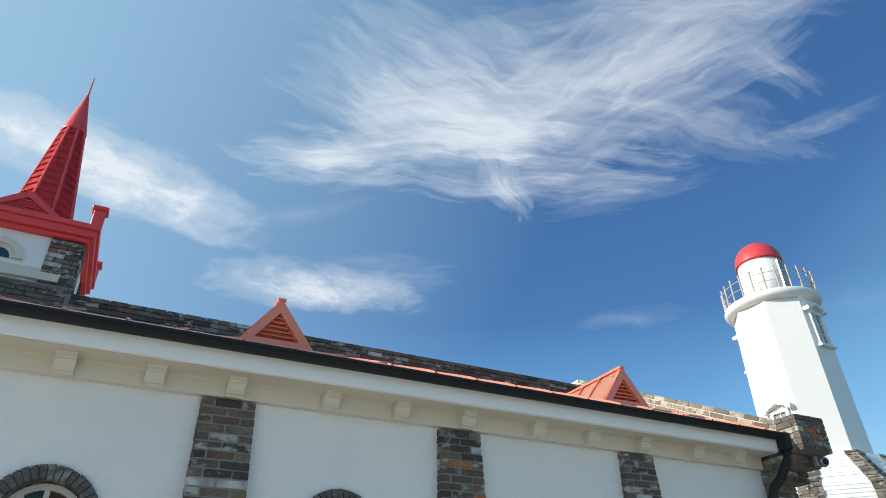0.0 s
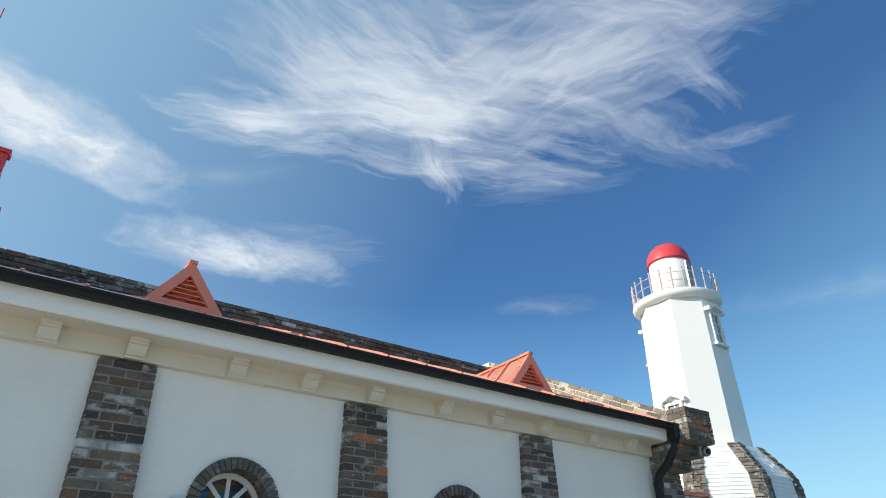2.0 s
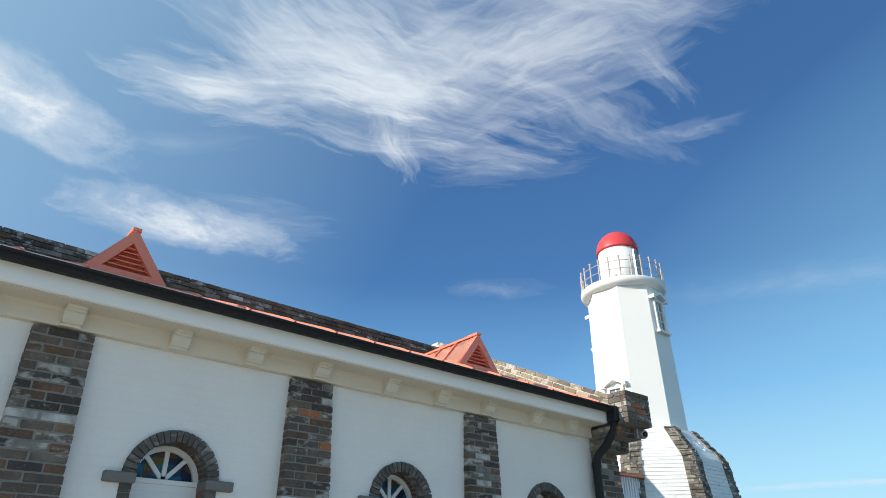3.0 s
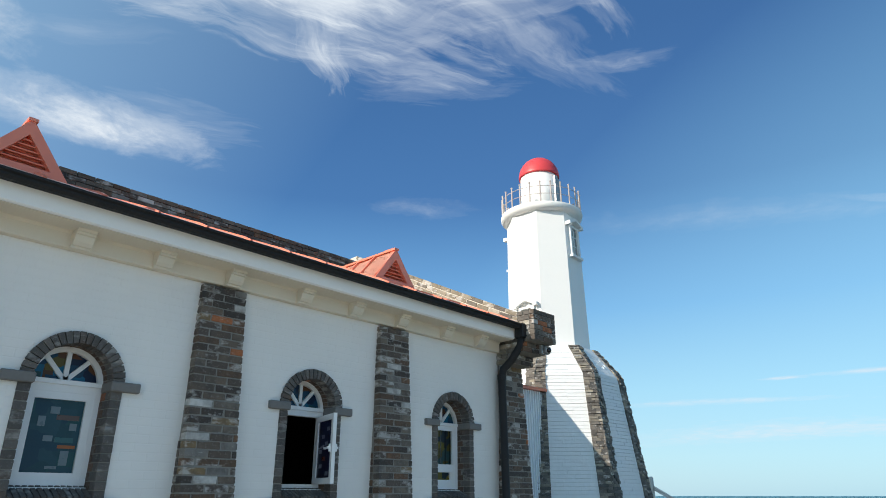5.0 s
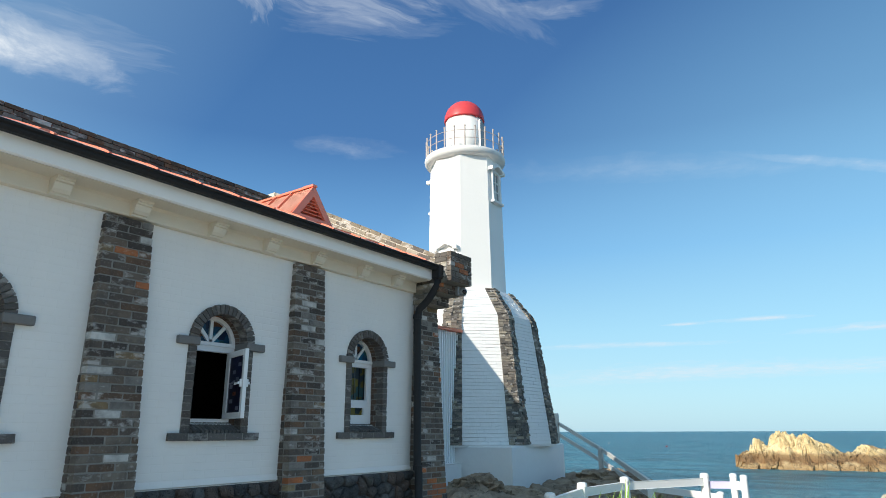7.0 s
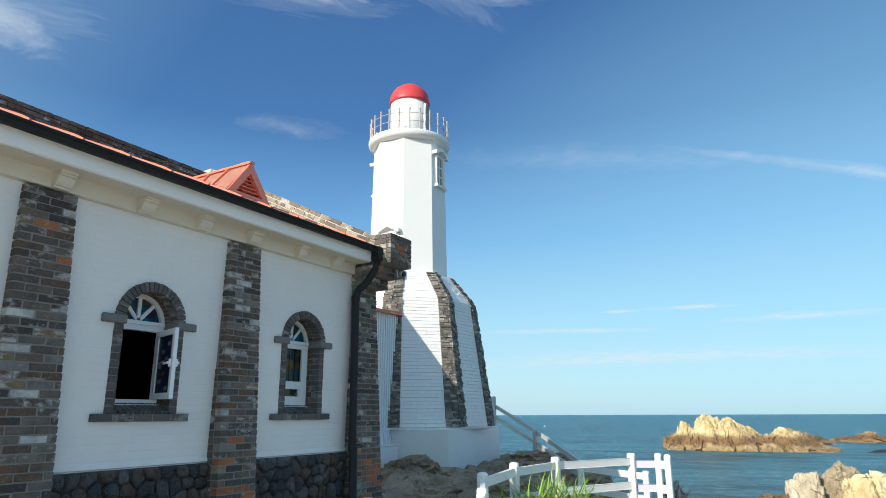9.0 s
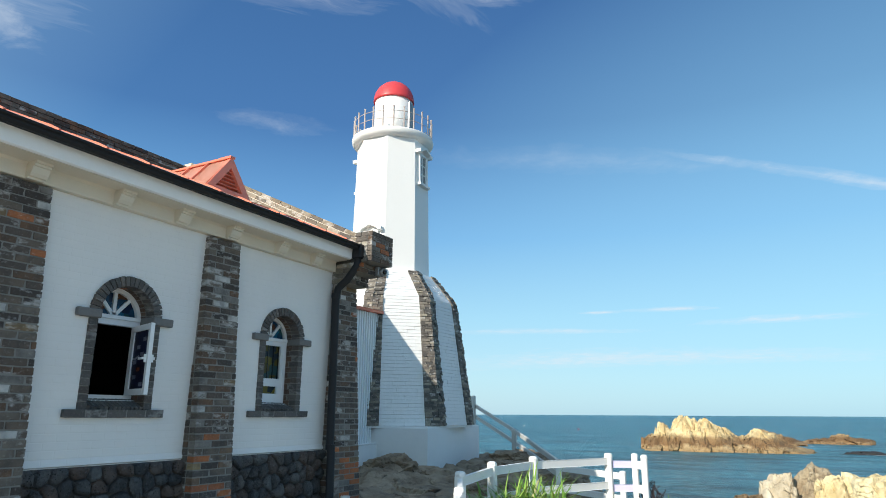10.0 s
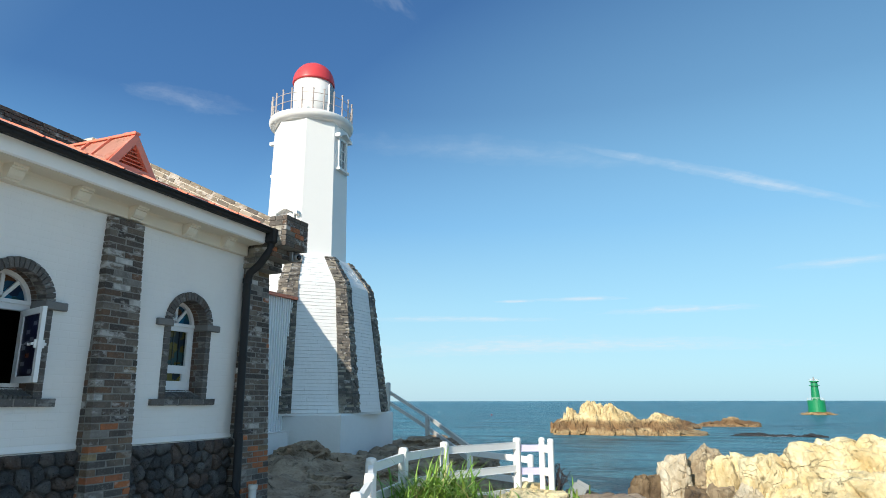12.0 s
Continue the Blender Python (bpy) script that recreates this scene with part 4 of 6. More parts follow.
            for q, r in ((0, 0), (0.085, 0), (0.085, 0.036), (0, 0.036)):
                b.verts.new(p + way * q + Vector((0, 0, z0 + r)))
            b.faces.new(b.verts[:])
            bmesh.ops.solidify(b, geom=list(b.faces), thickness=0.003)
            part("pale_pane", b, (pale_glass, pale_glass, orange_glass)[k % 3 if k == 2 else 0], leaf)
        for so in (-1, 1):
            b = bmesh.new()
            p = hinge + way * (n - 0.03) + out * so * 0.03 + Vector((0, 0, (lo + hi) / 2))
            beam(b, p - Vector((0, 0, 0.035)), p + Vector((0, 0, 0.035)), 0.022, 0.02, up=way, bevel=0.003)
            beam(b, p + out * so * 0.015, p + out * so * 0.015 - way * 0.10, 0.018, 0.018, bevel=0.003)
            part("handle", b, frame_white, leaf, "white lever handle")
    return w


impost_grey = mottled("grey cast stone", (0.13, 0.125, 0.12), (0.21, 0.20, 0.19), 0.85, 35, 0.004)
pale_glass = mottled("pale frosted glass", (0.22, 0.24, 0.30), (0.32, 0.34, 0.40), 0.3, 20, 0.0)
rust_glass = mottled("rust glass", (0.075, 0.045, 0.04), (0.10, 0.06, 0.05), 0.3, 20, 0.0)
sea_glass = mottled("sea green glass", (0.015, 0.085, 0.10), (0.025, 0.11, 0.12), 0.3, 20, 0.0)
mist_glass = mottled("misty blue glass", (0.10, 0.145, 0.17), (0.15, 0.20, 0.23), 0.3, 20, 0.0)
orange_glass = mottled("orange glass", (0.25, 0.07, 0.01), (0.33, 0.10, 0.02), 0.3, 20, 0.0)
window(WINDOWS[0], "closed", "closed arched church window with stained glass fanlight")
window(WINDOWS[1], "closed", "closed arched window with teal stained glass")
window(WINDOWS[2], "open", "arched window with one white casement standing open")
window(WINDOWS[3], "split", "narrow arched window with amber glass and midrail")


# ---- lighthouse ----
LX, LY = 12.085, 4.914
TO_CAM = math.atan2(-0.5416, -0.8406)          # from the axis towards the path
VERT = TO_CAM + radians(34)                     # one corner of the flared base
SHAFT = VERT + radians(4)                       # and of the shaft


def ring_point(r, k, z, turn=0.0):
    a = VERT + turn + k * math.pi / 4
    return Vector((LX + r * math.cos(a), LY + r * math.sin(a), z))


lighthouse = thing("lighthouse", (LX, LY, 0), "white octagonal lighthouse with red dome and flared stone base", "lighthouse")
TOP_R, LOW_R = 1.075, 1.155
part("shaft", lathe(bmesh.new(), (LX, LY), [(LOW_R, 4.6), (TOP_R, 9.18)], 8, SHAFT), tower_white, lighthouse, "smooth white octagonal shaft")
gallery = bmesh.new()
lathe(gallery, (LX, LY), [(TOP_R - 0.04, 9.065), (1.09, 9.07), (1.165, 9.095), (1.21, 9.135), (1.232, 9.18), (1.24, 9.22), (1.24, 9.265), (1.23, 9.285), (1.19, 9.29)], 48)
part("gallery", gallery, tower_white, lighthouse, "round white overhanging gallery", smooth=True)
part("lantern_drum", lathe(bmesh.new(), (LX, LY), [(0.585, 9.28), (0.585, 10.64)], 40), tower_white, lighthouse, smooth=True)
dome = [(0.60, 10.585), (0.63, 10.59), (0.635, 10.63)] + [(0.63 * math.cos(a), 10.64 + 0.65 * math.sin(a)) for a in np.linspace(0.05, math.pi / 2 - 0.05, 9)] + [(0.0, 11.29)]
part("dome", lathe(bmesh.new(), (LX, LY), dome, 40), dome_red, lighthouse, "glossy red dome", smooth=True)
a = TO_CAM + radians(67)
bm = bmesh.new()
side = Vector((-math.sin(a), math.cos(a), 0))
outw = Vector((math.cos(a), math.sin(a), 0))
beam(bm, Vector((LX, LY, 9.5)) + outw * 0.575, Vector((LX, LY, 10.5)) + outw * 0.575, 0.36, 0.06, up=outw)
part("lantern_door", bm, tower_glass, lighthouse, "grey metal door in the drum")
rails = part("railing_ring", bmesh.new(), rail_metal, lighthouse)
N_POST = 24
for k in range(N_POST):
    a = 2 * math.pi * k / N_POST + 0.07
    p = Vector((LX + 1.19 * math.cos(a), LY + 1.19 * math.sin(a), 9.28))
    b = tube(bmesh.new(), [p, p + Vector((0, 0, 0.64))], 0.021, 8)
    bmesh.ops.create_uvsphere(b, u_segments=8, v_segments=6, radius=0.032, matrix=Matrix.Translation(p + Vector((0, 0, 0.65))))
    part("rail_post", b, rail_metal, rails)
b = bmesh.new()
for z in (9.55, 9.80):
    tube(b, [(LX + 1.19 * math.cos(t), LY + 1.19 * math.sin(t), z) for t in np.linspace(0, 2 * math.pi, 49)], 0.010, 6, cap=False)
b.to_mesh(rails.data)
b.free()


def tower_window(k, z0, tag):
    """A small framed window with a pediment on face k of the shaft."""
    f = k + 0.5
    r = TOP_R * math.cos(math.pi / 8)
    lean = (LOW_R - TOP_R) * math.cos(math.pi / 8) / 4.58
    a = SHAFT + f * math.pi / 4
    outw, side = Vector((math.cos(a), math.sin(a), 0)), Vector((-math.sin(a), math.cos(a), 0))

    def at(s, z, o=0.0):
        return Vector((LX, LY, 0)) + outw * (r + lean * (9.18 - z) + o) + side * s + Vector((0, 0, z))

    def bar(s0, s1, za, zb, o, t):
        b = bmesh.new()
        beam(b, at((s0 + s1) / 2, za, o), at((s0 + s1) / 2, zb, o), s1 - s0, t, up=outw)
        return b
    w = part("tower_window", bar(-0.17, 0.17, z0, z0 + 0.86, 0.0, 0.04), tower_glass, lighthouse, "small white-framed window with pediment")
    for s0, s1, za, zb in ((-0.25, -0.17, z0 - 0.04, z0 + 0.9), (0.17, 0.25, z0 - 0.04, z0 + 0.9), (-0.17, 0.17, z0 + 0.84, z0 + 0.9)):
        part("casing", bar(s0, s1, za, zb, 0.03, 0.10), tower_white, w)
    part("sill", bar(-0.30, 0.30, z0 - 0.10, z0 - 0.03, 0.05, 0.16), tower_white, w)
    for s0, s1, za, zb in ((-0.015, 0.015, z0, z0 + 0.85), (-0.17, 0.17, z0 + 0.27, z0 + 0.30), (-0.17, 0.17, z0 + 0.56, z0 + 0.59)):
        part("glazing_bar", bar(s0, s1, za, zb, 0.02, 0.04), tower_white, w)
    b = bmesh.new()
    for s in (-1, 1):
        beam(b, at(s * 0.36, z0 + 0.93, 0.08), at(0, z0 + 1.10, 0.08), 0.18, 0.07, up=(0, 0, 1))
        beam(b, at(s * 0.33, z0 + 0.88, 0.08), at(s * 0.33, z0 + 0.98, 0.08), 0.12, 0.18, up=outw)
    part("pediment", b, tower_white, w)


tower_window(0, 7.78, "")
tower_window(-4, 7.78, "")
tower_window(-2, 5.30, "")

# flared base: painted faces between dark stone ribs at the corners
TIERS = ((2.40, 0.95), (1.93, 4.22), (1.31, 5.02))
cut = random.Random(5)


def stacked(bm, patch, height, length, proud, depth, gap=0.0035):
    """Lay split stones over a patch(u, v) -> point, normal; u across, v up, both 0 to 1."""
    (p00, n), (p10, _), (p01, _), (p11, _) = patch(0, 0), patch(1, 0), patch(0, 1), patch(1, 1)
    rows = max(1, round(((p01 - p00).length + (p11 - p10).length) / 2 / height))
    for r in range(rows):
        v0, v1 = r / rows, (r + 1) / rows
        wide = (patch(1, v0)[0] - patch(0, v0)[0]).length
        u = 0.0
        while u < 1:
            e = min(1.0, u + cut.uniform(0.6, 1.6) * length / max(wide, 0.01))
            if 1 - e < 0.3 * length / max(wide, 0.01):
                e = 1.0
            o = proud * cut.uniform(0.35, 1.0)
            g = gap / max(wide, 0.01)
            h = 0.05 / rows
            up0, up1 = v0 + h * cut.uniform(0.3, 1.3), v1 - h * cut.uniform(0.3, 1.3)
            q = [patch(a, b) for a, b in ((u + g, up0), (e - g, up0), (e - g, up1), (u + g, up1))]
            back = [bm.verts.new(p - m * depth) for p, m in q]
            front = [bm.verts.new(p + m * o * cut.uniform(0.8, 1.15)) for p, m in q]
            bm.faces.new(front)
            for i in range(4):
                j = (i + 1) % 4
                bm.faces.new((back[i], back[j], front[j], front[i]))
            u = e


core = lathe(bmesh.new(), (LX, LY), [(TIERS[0][0] - 0.02, 0.9), (TIERS[0][0] - 0.02, TIERS[0][1]), (TIERS[1][0] - 0.02, TIERS[1][1]), (TIERS[2][0] - 0.03, TIERS[2][1] + 0.01)], 8, VERT)
base = part("flared_base", core, stone_white, lighthouse, "flared octagonal base of stacked stone")
for k in range(-2, 5):
    rib, face = bmesh.new(), bmesh.new()
    for (r0, z0), (r1, z1), w0, w1 in ((TIERS[0], TIERS[1], 0.34, 0.26), (TIERS[1], TIERS[2], 0.26, 0.22)):
        A, B, C, D = ring_point(r0, k, z0), ring_point(r0, k + 1, z0), ring_point(r1, k, z1), ring_point(r1, k + 1, z1)
        nrm = (B - A).cross(C - A).normalized()
        lo, hi = (B - A).normalized(), (D - C).normalized()

        def quad(a, b, c, d, m=nrm):
            return lambda u, v: (a.lerp(b, u).lerp(c.lerp(d, u), v), m)
        stacked(face, quad(A + lo * w0, B - lo * w0, C + hi * w1, D - hi * w1), 0.09, 0.42, 0.012, 0.03, 0.001)
        stacked(rib, quad(A - lo * 0.035, A + lo * w0, C - hi * 0.03, C + hi * w1), 0.066, 0.15, 0.06, 0.05)
        stacked(rib, quad(B - lo * w0, B + lo * 0.035, D - hi * w1, D + hi * 0.03), 0.066, 0.15, 0.06, 0.05)
    bmesh.ops.recalc_face_normals(face, faces=face.faces)
    bmesh.ops.recalc_face_normals(rib, faces=rib.faces)
    tagged(part("stone_facing", face, stone_white, base, "white painted split stone courses"), kind="stuff")
    tagged(part("stone_rib", rib, stone_course, base, "dark split stone corner rib"), kind="stuff")
# square plinth
a0 = TO_CAM + radians(21)
bm = bmesh.new()
lathe(bm, (LX, LY), [(2.9, -0.6), (2.9, 0.90), (2.87, 0.935)], 4, a0)
part("plinth", bm, plinth_white, lighthouse, "white painted concrete plinth")


# ---- metal screen wall between church and lighthouse ----
screen = thing("metal_screen_wall", (9.0, 3.9, 0), "white ribbed metal cladding wall with orange coping", "wall")
SA, SB = Vector((7.2, 3.62, 0)), Vector((10.7, 4.10, 0))
LOW_END, HIGH_END = 3.60, 3.76                  # its top rises a little towards the lighthouse
way = (SB - SA).normalized()
out = Vector((way.y, -way.x, 0))
bm = bmesh.new()
beam(bm, SA - out * 0.06 + Vector((0, 0, LOW_END - 1.97)), SB - out * 0.06 + Vector((0, 0, HIGH_END - 1.97)), 0.08, 3.9)
part("sheet", bm, clad_white, screen)
n = 30
for k in range(n):
    f = (k + 0.5) / n
    p = SA.lerp(SB, f)
    bm = bmesh.new()
    beam(bm, p - Vector((0, 0, 0.1)), p + Vector((0, 0, LOW_END + f * (HIGH_END - LOW_END) - 0.035)), 0.05, 0.042, up=out)
    part("rib", bm, clad_white, screen)
bm = bmesh.new()
beam(bm, SA + Vector((0, 0, LOW_END)), SB + Vector((0, 0, HIGH_END)), 0.22, 0.07, bevel=0.01)
part("coping", bm, cap_orange, screen, "orange folded metal coping")
bm = bmesh.new()
beam(bm, SA.lerp(SB, 0.2) + out * 0.12 + Vector((0, 0, 0.12)), SA.lerp(SB, 0.8) + out * 0.12 + Vector((0, 0, 0.12)), 0.2, 0.86, bevel=0.02)
part("footing", bm, plinth_white, screen, "white concrete footing")

# ---- church tower with spire ----
TX, TY, TW = -5.42, 5.97, 0.90
SX = -5.325
tower = thing("church_tower", (TX, TY, 3.0), "white church tower with brick corners and red spire", "tower")
part("wall", boxes(((TX - TW, TY - TW, 0.3), (TX + TW, TY + TW, 7.0))), tower_white, tower)
for sx in (-1, 1):
    for sy in (-1, 1):
        part("quoin_core", boxes(((min(TX + sx * (TW + 0.02), TX + sx * (TW - 0.42)), min(TY + sy * (TW + 0.02), TY + sy * (TW - 0.42)), 5.9), (max(TX + sx * (TW + 0.02), TX + sx * (TW - 0.42)), max(TY + sy * (TW + 0.02), TY + sy * (TW - 0.42)), 6.95))), mortar_dark, tower)
z = 5.92
row = 0
while z < 6.86:
    for lo, hi in courses(TX + TW - 0.42, TX + TW + 0.03, 0.24, 0.012, row % 2):
        brick(tower, ((lo + hi) / 2, TY - TW - 0.02, z + 0.035), (hi - lo, 0.06, 0.07))
    for lo, hi in courses(TY - TW, TY - TW + 0.42, 0.24, 0.012, row % 2):
        brick(tower, (TX + TW + 0.02, (lo + hi) / 2, z + 0.035), (0.06, hi - lo, 0.07))
    z, row = z + 0.08, row + 1
bm = bmesh.new()
for z0, z1, o in ((6.13, 6.2, 0.10), (6.2, 6.27, 0.07), (6.27, 6.33, 0.04)):
    box(bm, (TX - TW - o, TY - TW - o, z0), (TX + TW - 0.15, TY - TW + 0.1, z1))
part("string_course", bm, trim_cream_toned, tower, "cream moulded string course")
bm = arch_band(bmesh.new(), TX - 0.12, 6.42, 0.22, 0.32, TY - TW - 0.06, TY - TW + 0.02)
arch_band(bm, TX - 0.12, 6.42, 0.15, 0.22, TY - TW - 0.03, TY - TW + 0.02)
part("arch_moulding", bm, trim_cream_toned, tower, "round cream arch moulding")
part("arch_glass", prism(bmesh.new(), [(TX - 0.12 + 0.16 * math.cos(t), 6.42 + 0.16 * math.sin(t)) for t in np.linspace(0, math.pi, 13)], TY - TW - 0.012, TY - TW - 0.004), glass_teal, tower)
# brick shoulder in front of the tower foot
shoulder = part("brick_shoulder", boxes(((TX - 1.6, TY - TW - 0.55, 0.3), (TX + TW + 0.14, TY - TW - 0.05, 5.86))), mortar, tower, "grey brick shoulder wall under the tower")
for row in range(4):
    for lo, hi in courses(TX - 1.1, TX + TW + 0.15, 0.23, 0.012, row % 2):
        brick(tower, ((lo + hi) / 2, TY - TW - 0.555, 5.57 + row * 0.075), (hi - lo, 0.06, 0.065), brick_arch)
# red eaves and little pinnacles
for o, z0, z1 in ((0.10, 6.90, 6.97), (0.16, 6.97, 7.10), (0.20, 7.10, 7.19)):
    part("eaves_moulding", boxes(((TX - TW - o, TY - TW - o, z0), (TX + TW + o, TY + TW + o, z1)), bevel=0.008), spire_red, tower, "red moulded eaves")
for sx in (-1, 1):
    for sy in (-1, 1):
        px, py = TX + sx * (TW + 0.11), TY + sy * (TW + 0.06)
        b = boxes(((px - 0.085, py - 0.085, 7.15), (px + 0.085, py + 0.085, 7.50)), bevel=0.01)
        box(b, (px - 0.12, py - 0.12, 7.50), (px + 0.12, py + 0.12, 7.57), 0.01)
        part("pinnacle", b, spire_red, tower, "red capped corner pinnacle")
for turn in range(4):
    m = Matrix.Translation((TX, TY, 0)) @ Matrix.Rotation(turn * math.pi / 2, 4, "Z")
    b = bmesh.new()
    inner, outer = [(-0.40, 7.20), (0, 7.47), (0.40, 7.20)], [(-0.58, 7.17), (0, 7.60), (0.58, 7.17)]
    f = [[b.verts.new((p[0], y, p[1])) for p in ring] for y in (-TW - 0.12, -TW + 0.5) for ring in (outer, inner)]
    for i in range(3):
        j = (i + 1) % 3
        b.faces.new((f[0][i], f[0][j], f[1][j], f[1][i]))
        b.faces.new((f[1][i], f[1][j], f[3][j], f[3][i]))
        b.faces.new((f[0][j], f[0][i], f[2][i], f[2][j]))
    bmesh.ops.recalc_face_normals(b, faces=b.faces)
    bmesh.ops.transform(b, matrix=m, verts=b.verts)
    g = part("gablet", b, spire_red, tower, "red triangular gablet with louvres")
    b = bmesh.new()
    for k in range(6):
        zz = 7.215 + k * 0.038
        w = 0.40 * (7.47 - zz) / 0.27
        if w > 0.03:
            box(b, (-w, -TW - 0.10, zz), (w, -TW - 0.03, zz + 0.018))
    bmesh.ops.transform(b, matrix=m, verts=b.verts)
    part("louvre_slats", b, spire_red, g)
    # black backing paints the unlit depth behind the slats
    b = prism(bmesh.new(), [(-0.42, 7.19), (0, 7.5), (0.42, 7.19)], -TW - 0.03, -TW + 0.4)
    bmesh.ops.transform(b, matrix=m, verts=b.verts)
    part("backing", b, unlit_black, g)
spire = part("spire", lathe(bmesh.new(), (SX, TY), [(0.54, 7.18), (0.175, 9.66)], 8, radians(22.5)), spire_red, tower, "eight-sided red shingled spire")
for k in range(8):
    a = radians(22.5) + k * math.pi / 4
    b = tube(bmesh.new(), [(SX + 0.545 * math.cos(a), TY + 0.545 * math.sin(a), 7.18), (SX + 0.18 * math.cos(a), TY + 0.18 * math.sin(a), 9.66)], 0.028, 8)
    part("hip_roll", b, spire_red, spire)
    for j in range(15):
        z0, z1 = 7.24 + j * 0.16, 7.24 + (j + 1) * 0.16 - 0.022
        r0, r1 = 0.54 - (z0 - 7.18) * 0.1472, 0.54 - (z1 - 7.18) * 0.1472
        b = bmesh.new()
        q = []
        for (r, zz, o) in ((r0, z0, 0.034), (r1, z1, 0.004)):
            for aa, f in ((a, 0.05), (a + math.pi / 4, 0.95)):
                pa = Vector(((r + o) * math.cos(a), (r + o) * math.sin(a), zz))
                pb = Vector(((r + o) * math.cos(a + math.pi / 4), (r + o) * math.sin(a + math.pi / 4), zz))
                q.append(Vector((SX, TY, 0)) + pa.lerp(pb, f))
        vs = [b.verts.new(p) for p in (q[0], q[1], q[3], q[2])]
        b.faces.new(vs)
        bmesh.ops.solidify(b, geom=list(b.faces), thickness=0.012)
        bmesh.ops.recalc_face_normals(b, faces=b.faces)
        part("shingle_course", b, spire_red, spire)
part("spire_cone", lathe(bmesh.new(), (SX, TY), [(0.205, 9.63), (0.21, 9.66), (0.0, 10.72)], 24), spire_red, tower, "smooth red cone tip")
part("finial", lathe(bmesh.new(), (SX, TY), [(0.016, 10.62), (0.008, 11.08)], 8), spire_red, tower)
bm = bmesh.new()
bmesh.ops.create_uvsphere(bm, u_segments=12, v_segments=8, radius=0.09, matrix=Matrix.Translation((TX + TW - 0.25, TY - TW + 0.02, 7.22)))
part("floodlight", bm, steel, tower, "small grey floodlight", smooth=True)

TOWER_SCALE = 1.4
tower.location = Vector((-3.443, -5.22, 1.348)).lerp(Vector(tower.location), TOWER_SCALE)
tower.scale = (TOWER_SCALE,) * 3

# ---- ground, sea ----
COAST_Y = (-40.0, -14.0, -7.0, -4.6, -3.2, -2.2, -0.3, 5.0, 12.0, 40.0)
COAST_X = (2.0, 3.0, 5.0, 6.6, 8.2, 9.2, 12.3, 17.2, 19.0, 14.0)


def fbm(x, y, f, seed):
    return noise.fractal(Vector((x * f, y * f, seed)), 0.9, 2.1, 5)


def jointed(q):
    """How a rock face steps and splits at q: block offset and depth of the joint."""
    d, pts = noise.voronoi(q)
    gap = d[1] - d[0]
    return noise.cell(pts[0] * 7.3) - 0.5, max(0.0, 1 - gap / 0.09)


def ground_z(x, y):
    d = float(np.interp(y, COAST_Y, COAST_X)) - x
    rocky = min(1.0, max(0.0, (x - 3.6) / 3.0))
    n = fbm(x, y, 0.45, 3.0)
    block, joint = jointed(Vector((x * 0.9 + n * 0.4, y * 0.9 - n * 0.3, 3.3)))
    ledge = abs(fbm(x, y, 0.95, 7.7)) + 0.35 * block - 0.25 * joint
    z = -0.12 + rocky * (0.17 * n + 0.20 * ledge + 0.05 * fbm(x, y, 3.1, 1.2))
    z += 0.22 * math.exp(-((x - 15.2) ** 2 + (y - 2.6) ** 2) / 3.0) + 0.35 * math.exp(-((x - 9.0) ** 2 + (y - 3.0) ** 2) / 1.2)
    z -= 0.30 * math.exp(-((x - 8.0) ** 2 + (y + 1.5) ** 2) / 6.0)
    if d < 0:
        z += d * (1.1 + 0.5 * n) + 0.5 * n * min(1, -d)
    return max(z, -6.0)


def sheet(xs, ys, fz):
    bm = bmesh.new()
    g = [[bm.verts.new((x, y, fz(x, y))) for x in xs] for y in ys]
    for r0, r1 in zip(g, g[1:]):
        for k in range(len(xs) - 1):
            bm.faces.new((r0[k], r0[k + 1], r1[k + 1], r1[k]))
    return bm


gx = np.concatenate([np.linspace(-40, 3.4, 16)[:-1], np.linspace(3.4, 20, 170), np.linspace(20, 30, 12)[1:]])
gy = np.concatenate([np.linspace(-40, -7, 10)[:-1], np.linspace(-7, 7, 140), np.linspace(7, 40, 10)[1:]])
tagged(link("ground", sheet([float(a) for a in gx], [float(a) for a in gy], ground_z), rock_ground, True), "rough brown rocky ground round the church", "ground", kind="structure")

# out of view; added to bounce warm sunlight onto wall and soffit
tagged(link("pavement", boxes(((-30, -30, -0.13), (3.3, -0.35, -0.075)), ((-30, -0.35, -0.13), (WEST - 0.3, 20, -0.075))), bounce_paving), "pale concrete forecourt beside the church, unseen, added for warm bounce", "pavement", kind="structure")

SEA = -4.0
bm = bmesh.new()
ring = [bm.verts.new((4600 * math.cos(a), 4600 * math.sin(a), SEA)) for a in np.linspace(0, 2 * math.pi, 65)[:-1]]
bm.faces.new(ring)
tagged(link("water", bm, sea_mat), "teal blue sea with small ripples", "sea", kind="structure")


# ---- rocks ----
def spot(az, d):
    return -3.27 + d * math.cos(radians(az)), -5.41 + d * math.sin(radians(az))


